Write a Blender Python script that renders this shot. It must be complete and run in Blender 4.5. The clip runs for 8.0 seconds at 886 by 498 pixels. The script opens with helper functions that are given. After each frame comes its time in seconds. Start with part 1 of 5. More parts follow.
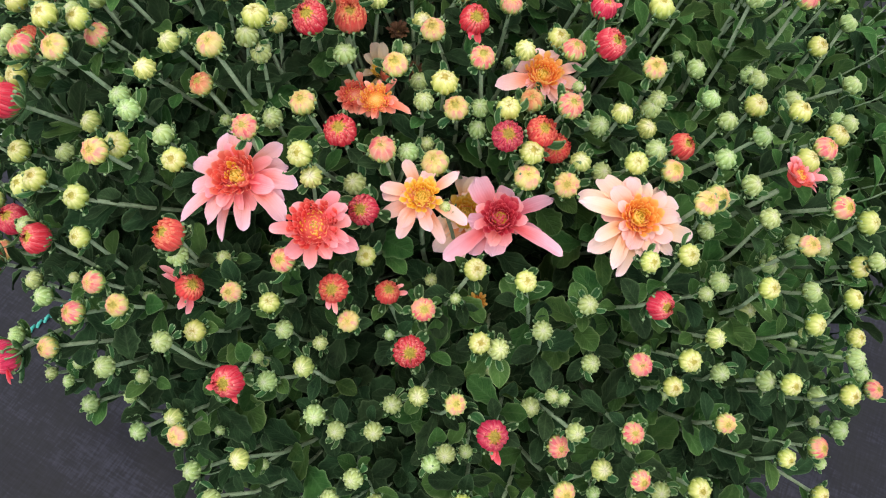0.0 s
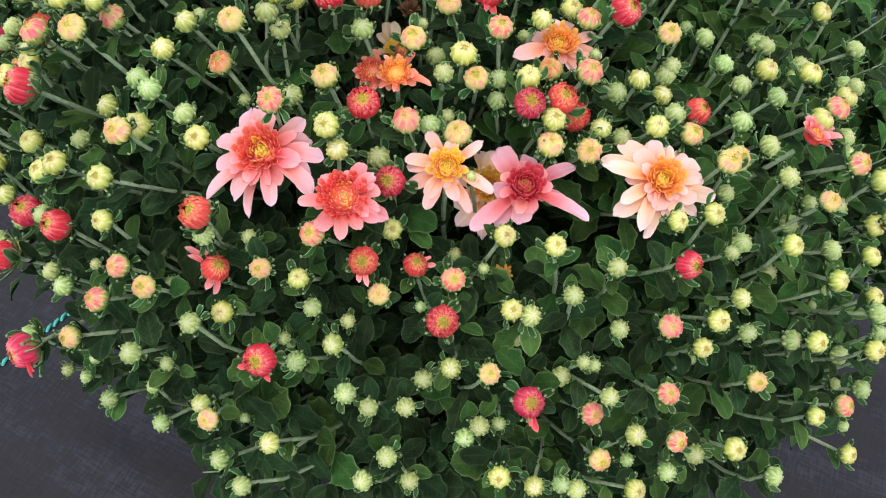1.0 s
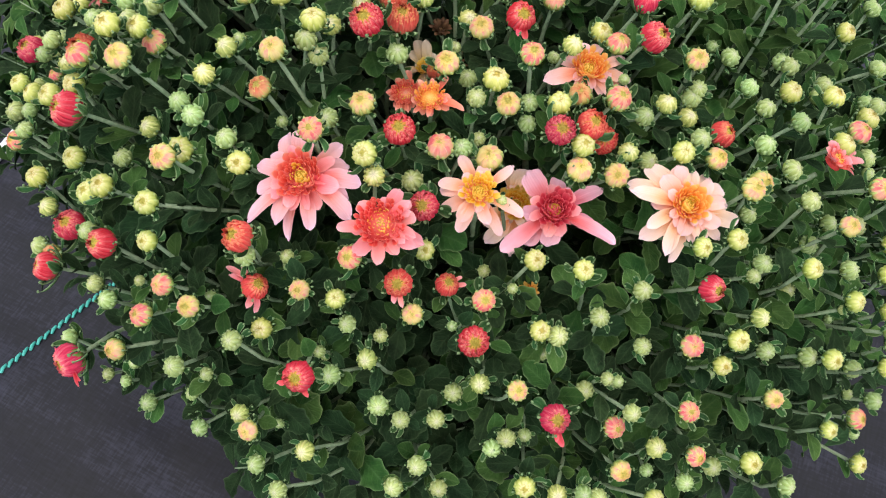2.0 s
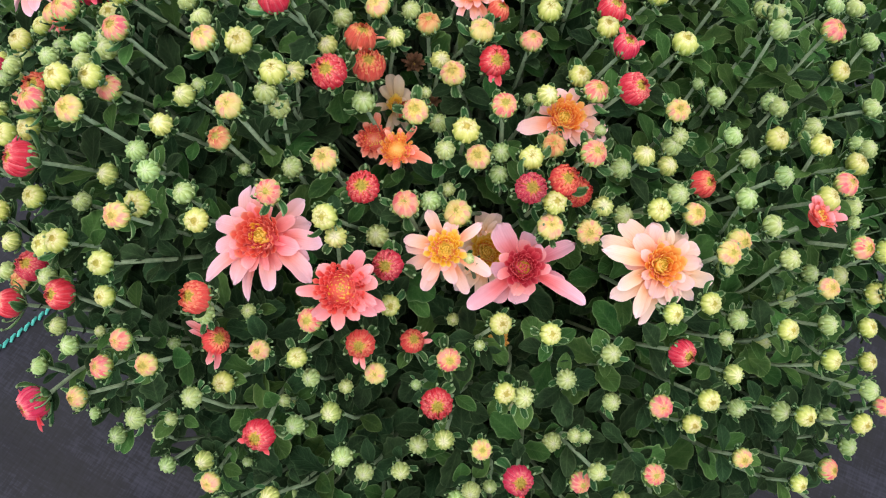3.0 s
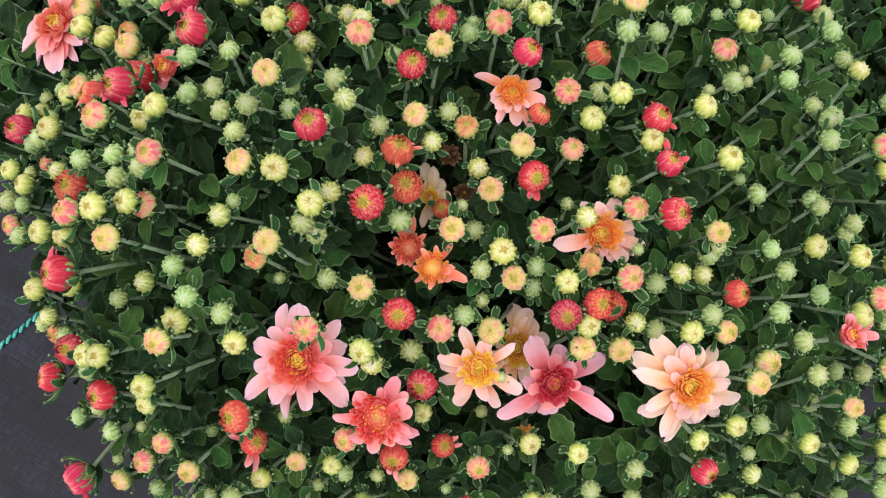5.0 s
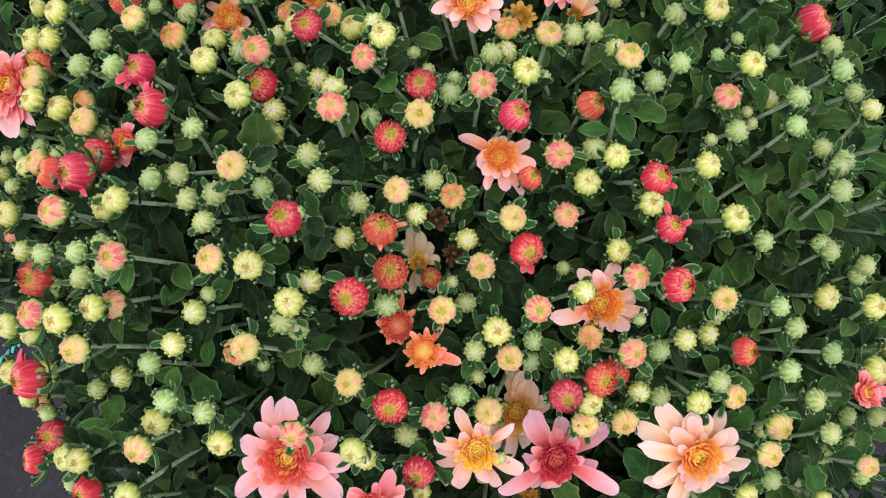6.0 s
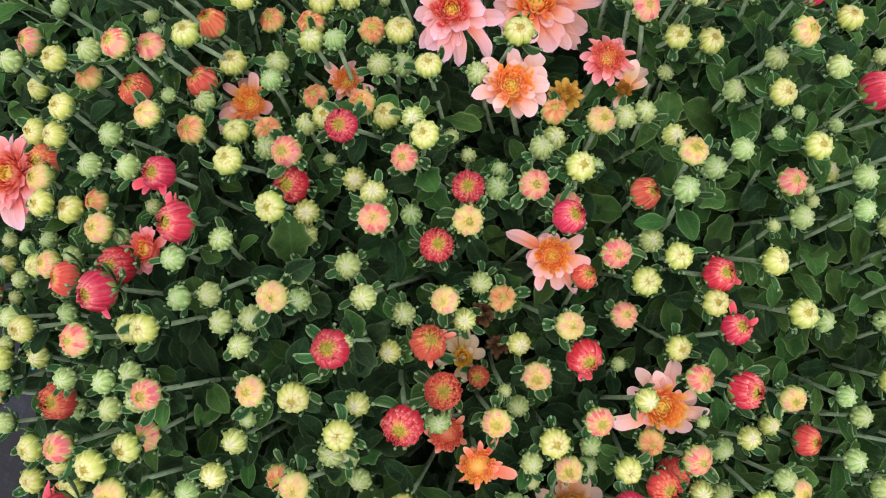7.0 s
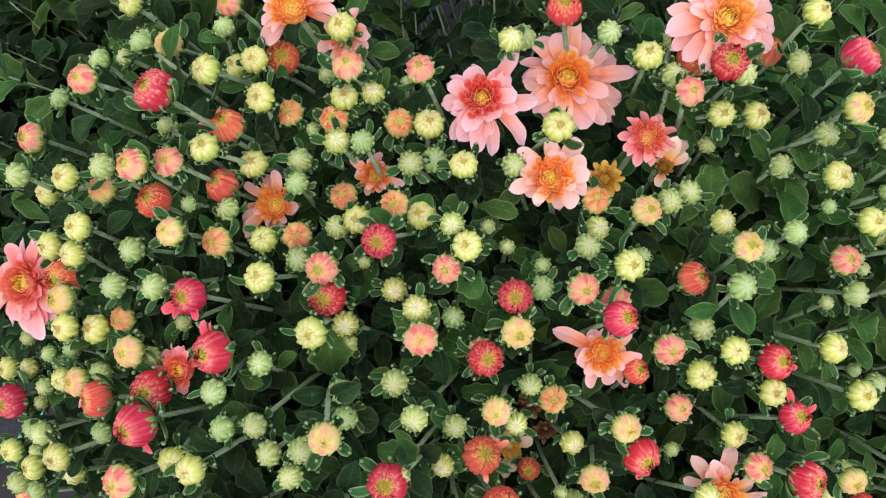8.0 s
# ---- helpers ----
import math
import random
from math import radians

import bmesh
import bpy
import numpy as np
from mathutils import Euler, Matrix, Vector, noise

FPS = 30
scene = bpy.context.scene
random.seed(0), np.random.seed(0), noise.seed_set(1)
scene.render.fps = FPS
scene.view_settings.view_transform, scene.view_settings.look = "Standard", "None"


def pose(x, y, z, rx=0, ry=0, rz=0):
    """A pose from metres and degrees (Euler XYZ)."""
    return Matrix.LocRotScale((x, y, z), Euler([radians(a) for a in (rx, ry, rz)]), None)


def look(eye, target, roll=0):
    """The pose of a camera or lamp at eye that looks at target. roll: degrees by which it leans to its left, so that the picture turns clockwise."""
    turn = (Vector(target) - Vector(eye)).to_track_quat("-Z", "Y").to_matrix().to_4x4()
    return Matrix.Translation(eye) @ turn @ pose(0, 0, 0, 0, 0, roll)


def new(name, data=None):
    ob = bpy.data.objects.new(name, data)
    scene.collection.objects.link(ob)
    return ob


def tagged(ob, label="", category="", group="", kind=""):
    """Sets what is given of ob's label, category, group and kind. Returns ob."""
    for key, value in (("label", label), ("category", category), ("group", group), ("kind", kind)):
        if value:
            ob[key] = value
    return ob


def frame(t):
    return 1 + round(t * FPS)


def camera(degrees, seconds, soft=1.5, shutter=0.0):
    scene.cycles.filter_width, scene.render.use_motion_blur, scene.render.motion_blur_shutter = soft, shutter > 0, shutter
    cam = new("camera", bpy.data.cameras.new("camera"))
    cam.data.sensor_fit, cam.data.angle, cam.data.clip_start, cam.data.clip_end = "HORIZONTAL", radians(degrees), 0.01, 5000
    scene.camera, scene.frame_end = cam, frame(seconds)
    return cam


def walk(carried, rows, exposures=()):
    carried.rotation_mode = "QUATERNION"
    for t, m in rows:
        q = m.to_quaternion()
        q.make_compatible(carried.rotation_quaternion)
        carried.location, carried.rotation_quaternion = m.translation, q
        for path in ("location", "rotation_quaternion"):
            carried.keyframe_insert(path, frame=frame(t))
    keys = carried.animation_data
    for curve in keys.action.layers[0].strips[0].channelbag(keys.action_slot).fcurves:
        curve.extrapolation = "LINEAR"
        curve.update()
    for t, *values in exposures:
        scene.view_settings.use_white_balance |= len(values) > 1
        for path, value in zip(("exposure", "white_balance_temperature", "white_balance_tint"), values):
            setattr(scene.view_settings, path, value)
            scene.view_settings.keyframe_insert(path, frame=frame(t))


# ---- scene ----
cam = camera(58.1, 8.0, soft=1.15)
ROWS = [
    (0.0, 0.0005, 0.0009, 0.7603, 29.85, 0.07, 0.02),
    (0.5, -0.0083, -0.0222, 0.7388, 30.98, 0.0, -1.84),
    (1.0, -0.0243, -0.0176, 0.748, 31.18, -0.21, -2.93),
    (1.5, -0.0314, -0.011, 0.761, 30.65, -0.23, -3.0),
    (1.7, -0.0365, -0.0096, 0.7664, 29.91, -0.22, -2.76),
    (2.8, -0.021, 0.0447, 0.7853, 25.19, -0.05, -1.24),
    (3.0, -0.0145, 0.0545, 0.7892, 24.24, -0.08, -1.13),
    (3.5, -0.0177, 0.0833, 0.8062, 22.35, -0.08, -0.32),
    (4.0, -0.0205, 0.1024, 0.8115, 20.45, -0.41, 1.03),
    (4.5, -0.024, 0.1262, 0.8192, 18.01, -0.53, 1.47),
    (4.7, -0.0256, 0.1401, 0.8296, 17.01, -0.31, 1.2),
    (5.8, -0.0215, 0.2164, 0.8251, 11.24, 0.71, -1.82),
    (6.0, -0.0196, 0.231, 0.8229, 10.58, 0.72, -2.28),
    (6.5, -0.0287, 0.2738, 0.8217, 9.01, 0.29, -3.53),
    (7.0, -0.0435, 0.3017, 0.8101, 7.15, -0.12, -4.34),
    (7.5, -0.0524, 0.3401, 0.8073, 5.22, -0.53, -5.71),
    (8.0, -0.0587, 0.37, 0.8026, 3.31, -0.64, -7.94),
]
walk(cam, [(t, pose(*row)) for t, *row in ROWS], [(0.0, -0.08), (1.5, -0.04), (4.0, -0.18), (6.0, -0.24), (7.0, -0.24), (8.0, -0.18)])

# ---- light ----
SKY_ELEVATION, SKY_TURN = 80.0, 195.0
world = bpy.data.worlds.new("overcast_sky")
scene.world = world
world.use_nodes = True
wn, wl = world.node_tree.nodes, world.node_tree.links
sky = wn.new("ShaderNodeTexSky")
sky.sky_type, sky.sun_disc = "NISHITA", False
sky.sun_elevation, sky.sun_rotation = radians(SKY_ELEVATION), radians(SKY_TURN)
sky.air_density, sky.dust_density, sky.ozone_density = 1.0, 4.0, 1.0
wl.new(sky.outputs[0], wn["Background"].inputs["Color"])
wn["Background"].inputs["Strength"].default_value = 0.14
sun = new("sun", bpy.data.lights.new("sun", "SUN"))
sun.data.energy, sun.data.angle, sun.data.color = 3.8, radians(165), (1.0, 0.99, 0.97)
sun_way = Vector((math.sin(radians(SKY_TURN)) * math.cos(radians(SKY_ELEVATION)), math.cos(radians(SKY_TURN)) * math.cos(radians(SKY_ELEVATION)), math.sin(radians(SKY_ELEVATION))))
sun.matrix_world = look(sun_way * 10, (0, 0, 0))


# ---- materials ----
def srgb(r, g, b):
    """Linear colour from 0..255 display values."""
    def one(c):
        c = c / 255
        return c / 12.92 if c <= 0.04045 else ((c + 0.055) / 1.055) ** 2.4
    return (one(r), one(g), one(b), 1.0)


def ramp(nt, fac, stops):
    node = nt.nodes.new("ShaderNodeValToRGB")
    while len(node.color_ramp.elements) < len(stops):
        node.color_ramp.elements.new(0.5)
    for e, (at, colour) in zip(node.color_ramp.elements, stops):
        e.position, e.color = at, colour
    nt.links.new(fac, node.inputs[0])
    return node.outputs[0]


def maths(nt, op, a, b=None, clamp=False):
    node = nt.nodes.new("ShaderNodeMath")
    node.operation, node.use_clamp = op, clamp
    for socket, v in zip(node.inputs, (a, b)):
        if v is None:
            continue
        if isinstance(v, (int, float)):
            socket.default_value = v
        else:
            nt.links.new(v, socket)
    return node.outputs[0]


def mixed(nt, fac, a, b, blend="MIX"):
    node = nt.nodes.new("ShaderNodeMix")
    node.data_type, node.blend_type = "RGBA", blend
    for socket, v in ((node.inputs[0], fac), (node.inputs[6], a), (node.inputs[7], b)):
        if isinstance(v, (int, float)):
            socket.default_value = v
        elif isinstance(v, tuple):
            socket.default_value = v
        else:
            nt.links.new(v, socket)
    return node.outputs[2]


def noise_tex(nt, scale, detail=3.0, coords="Object", rough=0.55):
    tc = nt.nodes.new("ShaderNodeTexCoord")
    node = nt.nodes.new("ShaderNodeTexNoise")
    node.inputs["Scale"].default_value, node.inputs["Detail"].default_value = scale, detail
    node.inputs["Roughness"].default_value = rough
    place = nt.nodes.new("ShaderNodeNewGeometry").outputs["Position"] if coords == "World" else tc.outputs[coords]
    nt.links.new(place, node.inputs["Vector"])
    return node.outputs["Fac"]


def tissue(name, rough=0.5, gloss=0.35, through_light=0.25):
    """A thin living surface: a soft gloss over colour, and some light that passes through. Returns the material, its tree, and a
    function that sets colour and relief."""
    m = bpy.data.materials.new(name)
    m.use_nodes = True
    nt = m.node_tree
    bsdf, out = nt.nodes["Principled BSDF"], nt.nodes["Material Output"]
    bsdf.inputs["Roughness"].default_value = rough
    bsdf.inputs["Specular IOR Level"].default_value = gloss
    lucent = nt.nodes.new("ShaderNodeBsdfTranslucent")
    mix = nt.nodes.new("ShaderNodeMixShader")
    mix.inputs[0].default_value = through_light
    nt.links.new(bsdf.outputs[0], mix.inputs[1])
    nt.links.new(lucent.outputs[0], mix.inputs[2])
    nt.links.new(mix.outputs[0], out.inputs[0])

    def finish(colour, height=None, strength=0.3, distance=0.0006):
        nt.links.new(colour, bsdf.inputs["Base Color"])
        nt.links.new(colour, lucent.inputs["Color"])
        if height is not None:
            bump = nt.nodes.new("ShaderNodeBump")
            bump.inputs["Strength"].default_value, bump.inputs["Distance"].default_value = strength, distance
            nt.links.new(height, bump.inputs["Height"])
            nt.links.new(bump.outputs[0], bsdf.inputs["Normal"])
        return m
    return m, nt, finish


def uv_parts(nt):
    tc = nt.nodes.new("ShaderNodeTexCoord")
    sep = nt.nodes.new("ShaderNodeSeparateXYZ")
    nt.links.new(tc.outputs["UV"], sep.inputs[0])
    return sep.outputs[0], sep.outputs[1]


def randomly(nt):
    return nt.nodes.new("ShaderNodeObjectInfo").outputs["Random"]


def shifted(nt, colour, hue=0.03, value=0.25, seed=0.0):
    """Colour that differs from one object to the next."""
    node = nt.nodes.new("ShaderNodeHueSaturation")
    r = randomly(nt)
    r2 = maths(nt, "FRACT", maths(nt, "MULTIPLY", r, 7.31 + seed))
    nt.links.new(maths(nt, "ADD", maths(nt, "MULTIPLY", maths(nt, "SUBTRACT", r2, 0.5), hue), 0.5), node.inputs["Hue"])
    nt.links.new(maths(nt, "ADD", maths(nt, "MULTIPLY", maths(nt, "SUBTRACT", r, 0.5), value), 1.0), node.inputs["Value"])
    nt.links.new(colour, node.inputs["Color"])
    return node.outputs[0]


def petal_material(name, stops, edge, edge_amount=0.35, streak=9.0, scale=100.0, other=None):
    """A petal: colours from its base to its tip, a paler margin, and fine veins along it."""
    m, nt, finish = tissue(name, 0.52, 0.22, 0.42 if name.startswith("quill") else 0.24)
    u, v = uv_parts(nt)
    wob = noise_tex(nt, 260.0 / scale, 2.0)
    along = maths(nt, "ADD", v, maths(nt, "MULTIPLY", maths(nt, "SUBTRACT", wob, 0.5), 0.3))
    colour = ramp(nt, along, stops)
    if other:
        island = nt.nodes.new("ShaderNodeNewGeometry").outputs["Random Per Island"]
        odd = maths(nt, "FRACT", maths(nt, "ADD", maths(nt, "MULTIPLY", island, 13.7), randomly(nt)))
        colour = mixed(nt, ramp(nt, odd, [(0.28, (0, 0, 0, 1)), (0.62, (0.88, 0.88, 0.88, 1))]), colour, ramp(nt, along, other))
    side = maths(nt, "ABSOLUTE", maths(nt, "SUBTRACT", maths(nt, "MULTIPLY", u, 2.0), 1.0))
    colour = mixed(nt, maths(nt, "MULTIPLY", maths(nt, "POWER", side, 3.0), edge_amount), colour, edge)
    veins = maths(nt, "SINE", maths(nt, "MULTIPLY", u, streak * 6.283))
    colour = mixed(nt, maths(nt, "MULTIPLY", maths(nt, "ADD", veins, 1.0), 0.05), colour, mixed(nt, 1.0, colour, colour, "MULTIPLY"))
    blot = noise_tex(nt, 700.0 / scale, 3.0)
    colour = mixed(nt, maths(nt, "MULTIPLY", blot, 0.1), colour, mixed(nt, 1.0, colour, colour, "MULTIPLY"))
    speck = ramp(nt, noise_tex(nt, 1400.0 / scale, 1.0), [(0.79, (0, 0, 0, 1)), (0.83, (0.5, 0.5, 0.5, 1))])
    colour = mixed(nt, speck, colour, srgb(150, 84, 70))
    colour = shifted(nt, colour, 0.016, 0.14)
    return finish(colour, maths(nt, "ADD", veins, maths(nt, "MULTIPLY", blot, 1.5)), 0.2, 0.0003)


CREAM, YELLOW, LIME = srgb(246, 240, 190), srgb(238, 222, 120), srgb(178, 194, 92)
M = {}
# tight bud: pale ribs, greener grooves; u runs across a rib, v from the base to the crown
def bud_material(name, stops, ridge, groove, amount, hue=0.05, value=0.35):
    m, nt, finish = tissue(name, 0.55, 0.25, 0.12)
    u, v = uv_parts(nt)
    rib = maths(nt, "ABSOLUTE", maths(nt, "SINE", maths(nt, "MULTIPLY", u, 3.1416)))
    fuzz = noise_tex(nt, 3.0, 3.0)
    base = ramp(nt, maths(nt, "ADD", v, maths(nt, "MULTIPLY", maths(nt, "SUBTRACT", fuzz, 0.5), 0.16)), stops)
    base = mixed(nt, maths(nt, "MULTIPLY", maths(nt, "SUBTRACT", 1.0, rib, True), 0.45), base, groove)
    base = mixed(nt, maths(nt, "MULTIPLY", maths(nt, "POWER", rib, 4.0), amount), base, ridge)
    base = mixed(nt, maths(nt, "MULTIPLY", noise_tex(nt, 9.0), 0.22), base, groove)
    return finish(shifted(nt, base, hue, value), noise_tex(nt, 12.0, 3.0), 0.35, 0.05)


M["tight"] = bud_material("tight_bud_green", [(0.0, srgb(84, 112, 54)), (0.5, srgb(140, 166, 86)), (0.72, srgb(178, 198, 116)), (0.86, srgb(207, 218, 156)), (1.0, srgb(228, 224, 203))], srgb(202, 215, 149), srgb(136, 160, 84), 0.3)
M["tight_yellow"] = bud_material("tight_bud_yellow", [(0.0, srgb(108, 134, 60)), (0.45, srgb(186, 200, 104)), (0.72, srgb(228, 228, 140)), (0.86, srgb(243, 238, 192)), (1.0, srgb(238, 222, 208))], srgb(246, 242, 182), srgb(176, 190, 90), 0.5, 0.04, 0.25)
M["clasp"] = bud_material("bud_sepal_green", [(0.0, srgb(98, 128, 64)), (0.5, srgb(134, 163, 88)), (0.85, srgb(174, 197, 124)), (1.0, srgb(208, 220, 168))], srgb(170, 194, 118), srgb(194, 210, 152), 0.3)
M["clasp_yellow"] = bud_material("bud_sepal_yellow", [(0.0, srgb(104, 132, 64)), (0.55, srgb(158, 180, 88)), (0.9, srgb(202, 210, 118)), (1.0, srgb(222, 226, 160))], srgb(210, 216, 130), srgb(190, 202, 120), 0.35, 0.04, 0.25)

M["cream"] = petal_material("cream_bud_petals", [(0.0, srgb(100, 128, 54)), (0.35, srgb(152, 176, 80)), (0.58, srgb(196, 206, 102)), (0.8, srgb(226, 227, 138)), (0.93, srgb(241, 235, 182)), (1.0, srgb(222, 206, 128))], srgb(200, 208, 108), 0.5, 3.0, 120.0)
M["blush"] = petal_material("blush_bud_petals", [(0.0, srgb(104, 132, 58)), (0.3, srgb(172, 186, 88)), (0.52, srgb(234, 214, 130)), (0.68, srgb(246, 204, 166)), (0.86, srgb(243, 168, 148)), (0.95, srgb(240, 214, 130)), (1.0, srgb(220, 196, 96))], srgb(244, 226, 160), 0.6, 3.0, 120.0, [(0.0, srgb(104, 132, 58)), (0.35, srgb(176, 192, 96)), (0.58, srgb(226, 218, 128)), (0.8, srgb(240, 224, 150)), (1.0, srgb(228, 196, 112))])
M["pink"] = petal_material("pink_bud_petals", [(0.0, srgb(112, 136, 60)), (0.28, srgb(186, 190, 96)), (0.44, srgb(242, 184, 140)), (0.6, srgb(242, 142, 138)), (0.82, srgb(234, 108, 116)), (0.94, srgb(242, 170, 134)), (1.0, srgb(222, 188, 96))], srgb(250, 214, 186), 0.65, 3.0, 120.0, [(0.0, srgb(112, 136, 60)), (0.32, srgb(204, 200, 108)), (0.55, srgb(244, 206, 150)), (0.8, srgb(246, 170, 152)), (1.0, srgb(236, 200, 124))])
M["apricot"] = petal_material("apricot_bud_petals", [(0.0, srgb(120, 138, 60)), (0.3, srgb(188, 188, 92)), (0.48, srgb(240, 204, 132)), (0.7, srgb(241, 166, 122)), (0.9, srgb(236, 138, 102)), (1.0, srgb(200, 124, 72))], srgb(248, 208, 146), 0.5, 3.0, 120.0, [(0.0, srgb(104, 132, 58)), (0.35, srgb(178, 190, 94)), (0.6, srgb(234, 212, 130)), (0.85, srgb(244, 192, 136)), (1.0, srgb(226, 156, 98))])
M["crimson"] = petal_material("crimson_petals", [(0.0, srgb(150, 110, 60)), (0.18, srgb(226, 90, 112)), (0.45, srgb(220, 58, 86)), (0.78, srgb(211, 44, 72)), (0.93, srgb(234, 96, 110)), (1.0, srgb(246, 164, 150))], srgb(248, 158, 166), 0.62, 3.0, 120.0)
M["coral"] = petal_material("coral_petals", [(0.0, srgb(176, 140, 70)), (0.2, srgb(238, 126, 112)), (0.5, srgb(232, 96, 88)), (0.85, srgb(226, 78, 74)), (1.0, srgb(246, 162, 126))], srgb(250, 172, 148), 0.62, 3.0, 120.0)
M["orange"] = petal_material("orange_petals", [(0.0, srgb(170, 150, 70)), (0.2, srgb(240, 150, 116)), (0.55, srgb(234, 120, 92)), (0.9, srgb(224, 98, 76)), (1.0, srgb(244, 178, 118))], srgb(250, 188, 152), 0.6, 3.0, 120.0)
M["inner_cream"] = petal_material("inner_cream_petals", [(0.0, LIME), (0.6, srgb(240, 196, 140)), (0.85, srgb(246, 222, 140)), (1.0, srgb(214, 190, 84))], srgb(248, 230, 170), 0.4, 3.0, 120.0)
M["inner_gold"] = petal_material("inner_gold_petals", [(0.0, srgb(210, 70, 66)), (0.55, srgb(226, 92, 78)), (0.78, srgb(236, 158, 92)), (1.0, srgb(226, 196, 96))], srgb(246, 184, 116), 0.4, 3.0, 120.0)
# long rays of the open flowers
M["ray_pink"] = petal_material("ray_petal_pink", [(0.0, srgb(212, 76, 64)), (0.3, srgb(236, 122, 104)), (0.55, srgb(245, 164, 152)), (0.78, srgb(248, 194, 200)), (1.0, srgb(247, 212, 230))], srgb(250, 212, 222), 0.45)
M["ray_rose"] = petal_material("ray_petal_rose", [(0.0, srgb(190, 48, 62)), (0.28, srgb(220, 96, 106)), (0.5, srgb(234, 140, 150)), (0.75, srgb(242, 178, 194)), (1.0, srgb(246, 204, 220))], srgb(248, 204, 214), 0.4)
M["ray_peach"] = petal_material("ray_petal_peach", [(0.0, srgb(238, 138, 62)), (0.3, srgb(247, 174, 110)), (0.52, srgb(251, 204, 160)), (0.75, srgb(252, 220, 200)), (1.0, srgb(251, 224, 228))], srgb(253, 230, 214), 0.45)
M["ray_salmon"] = petal_material("ray_petal_salmon", [(0.0, srgb(234, 104, 50)), (0.3, srgb(243, 140, 92)), (0.54, srgb(248, 172, 140)), (0.76, srgb(248, 192, 186)), (1.0, srgb(247, 204, 218))], srgb(251, 206, 200), 0.45)
M["ray_orange"] = petal_material("ray_petal_orange", [(0.0, srgb(214, 72, 44)), (0.35, srgb(232, 100, 70)), (0.7, srgb(242, 140, 112)), (1.0, srgb(249, 184, 168))], srgb(248, 176, 152), 0.4)
M["ray_apricot"] = petal_material("ray_petal_apricot", [(0.0, srgb(238, 124, 62)), (0.3, srgb(246, 160, 114)), (0.54, srgb(249, 186, 158)), (0.76, srgb(250, 206, 196)), (1.0, srgb(249, 212, 218))], srgb(252, 214, 204), 0.45)
M["ray_crimson"] = petal_material("ray_petal_crimson", [(0.0, srgb(184, 36, 56)), (0.4, srgb(224, 62, 84)), (0.8, srgb(238, 92, 110)), (1.0, srgb(246, 140, 150))], srgb(246, 146, 154), 0.4)
M["ray_coral"] = petal_material("ray_petal_coral", [(0.0, srgb(218, 62, 62)), (0.35, srgb(238, 106, 104)), (0.7, srgb(246, 148, 148)), (1.0, srgb(251, 190, 196))], srgb(250, 190, 184), 0.35)
M["wilted"] = petal_material("wilted_petal", [(0.0, srgb(170, 132, 76)), (0.25, srgb(220, 190, 136)), (0.6, srgb(238, 214, 184)), (1.0, srgb(242, 222, 208))], srgb(206, 168, 128), 0.35)
M["ochre"] = petal_material("ochre_petal", [(0.0, srgb(150, 110, 30)), (0.4, srgb(206, 156, 56)), (1.0, srgb(226, 182, 96))], srgb(160, 110, 40), 0.4)
M["brown"] = petal_material("withered_petal", [(0.0, srgb(70, 52, 34)), (0.5, srgb(112, 80, 56)), (1.0, srgb(150, 112, 84))], srgb(80, 58, 40), 0.5, 3.0, 120.0)
# short inner florets
M["quill_coral"] = petal_material("quill_coral", [(0.0, srgb(216, 74, 66)), (0.45, srgb(238, 104, 90)), (0.8, srgb(247, 138, 118)), (1.0, srgb(252, 188, 162))], srgb(250, 168, 142), 0.4, 1.0)
M["quill_crimson"] = petal_material("quill_crimson", [(0.0, srgb(190, 46, 60)), (0.5, srgb(218, 70, 86)), (0.85, srgb(234, 106, 114)), (1.0, srgb(246, 158, 156))], srgb(242, 132, 140), 0.4, 1.0)
M["quill_orange"] = petal_material("quill_orange", [(0.0, srgb(238, 130, 58)), (0.4, srgb(248, 162, 82)), (0.75, srgb(252, 192, 104)), (1.0, srgb(254, 224, 148))], srgb(252, 206, 118), 0.4, 1.0)
M["quill_gold"] = petal_material("quill_gold", [(0.0, srgb(232, 166, 44)), (0.5, srgb(250, 210, 78)), (1.0, srgb(254, 238, 150))], srgb(252, 232, 130), 0.4, 1.0)


def plain_tissue(name, lo, hi, scale, rough=0.6, through_light=0.1, relief=0.4, depth=0.0006, coords="World"):
    m, nt, finish = tissue(name, rough, 0.25, through_light)
    n1, n2 = noise_tex(nt, scale, 4.0, coords), noise_tex(nt, scale * 5, 2.0, coords)
    colour = ramp(nt, maths(nt, "ADD", maths(nt, "MULTIPLY", n1, 0.7), maths(nt, "MULTIPLY", n2, 0.3)), [(0.3, lo), (0.7, hi)])
    return finish(shifted(nt, colour, 0.02, 0.2), n2, relief, depth)


M["eye"] = plain_tissue("flower_eye", srgb(176, 150, 44), srgb(238, 206, 90), 900.0)
M["knob"] = plain_tissue("bract_tip", srgb(92, 122, 78), srgb(150, 174, 126), 500.0)
M["heart"] = plain_tissue("bud_heart", srgb(176, 164, 70), srgb(226, 212, 116), 900.0)
M["eye_green"] = plain_tissue("flower_eye_olive", srgb(146, 132, 46), srgb(216, 196, 92), 900.0)
M["stalk"] = plain_tissue("stalk_green", srgb(100, 124, 90), srgb(154, 171, 138), 300.0, 0.6, 0.05)
M["soil"] = plain_tissue("potting_soil", srgb(40, 32, 26), srgb(74, 60, 48), 160.0, 0.95, 0.0, 0.9, 0.004)


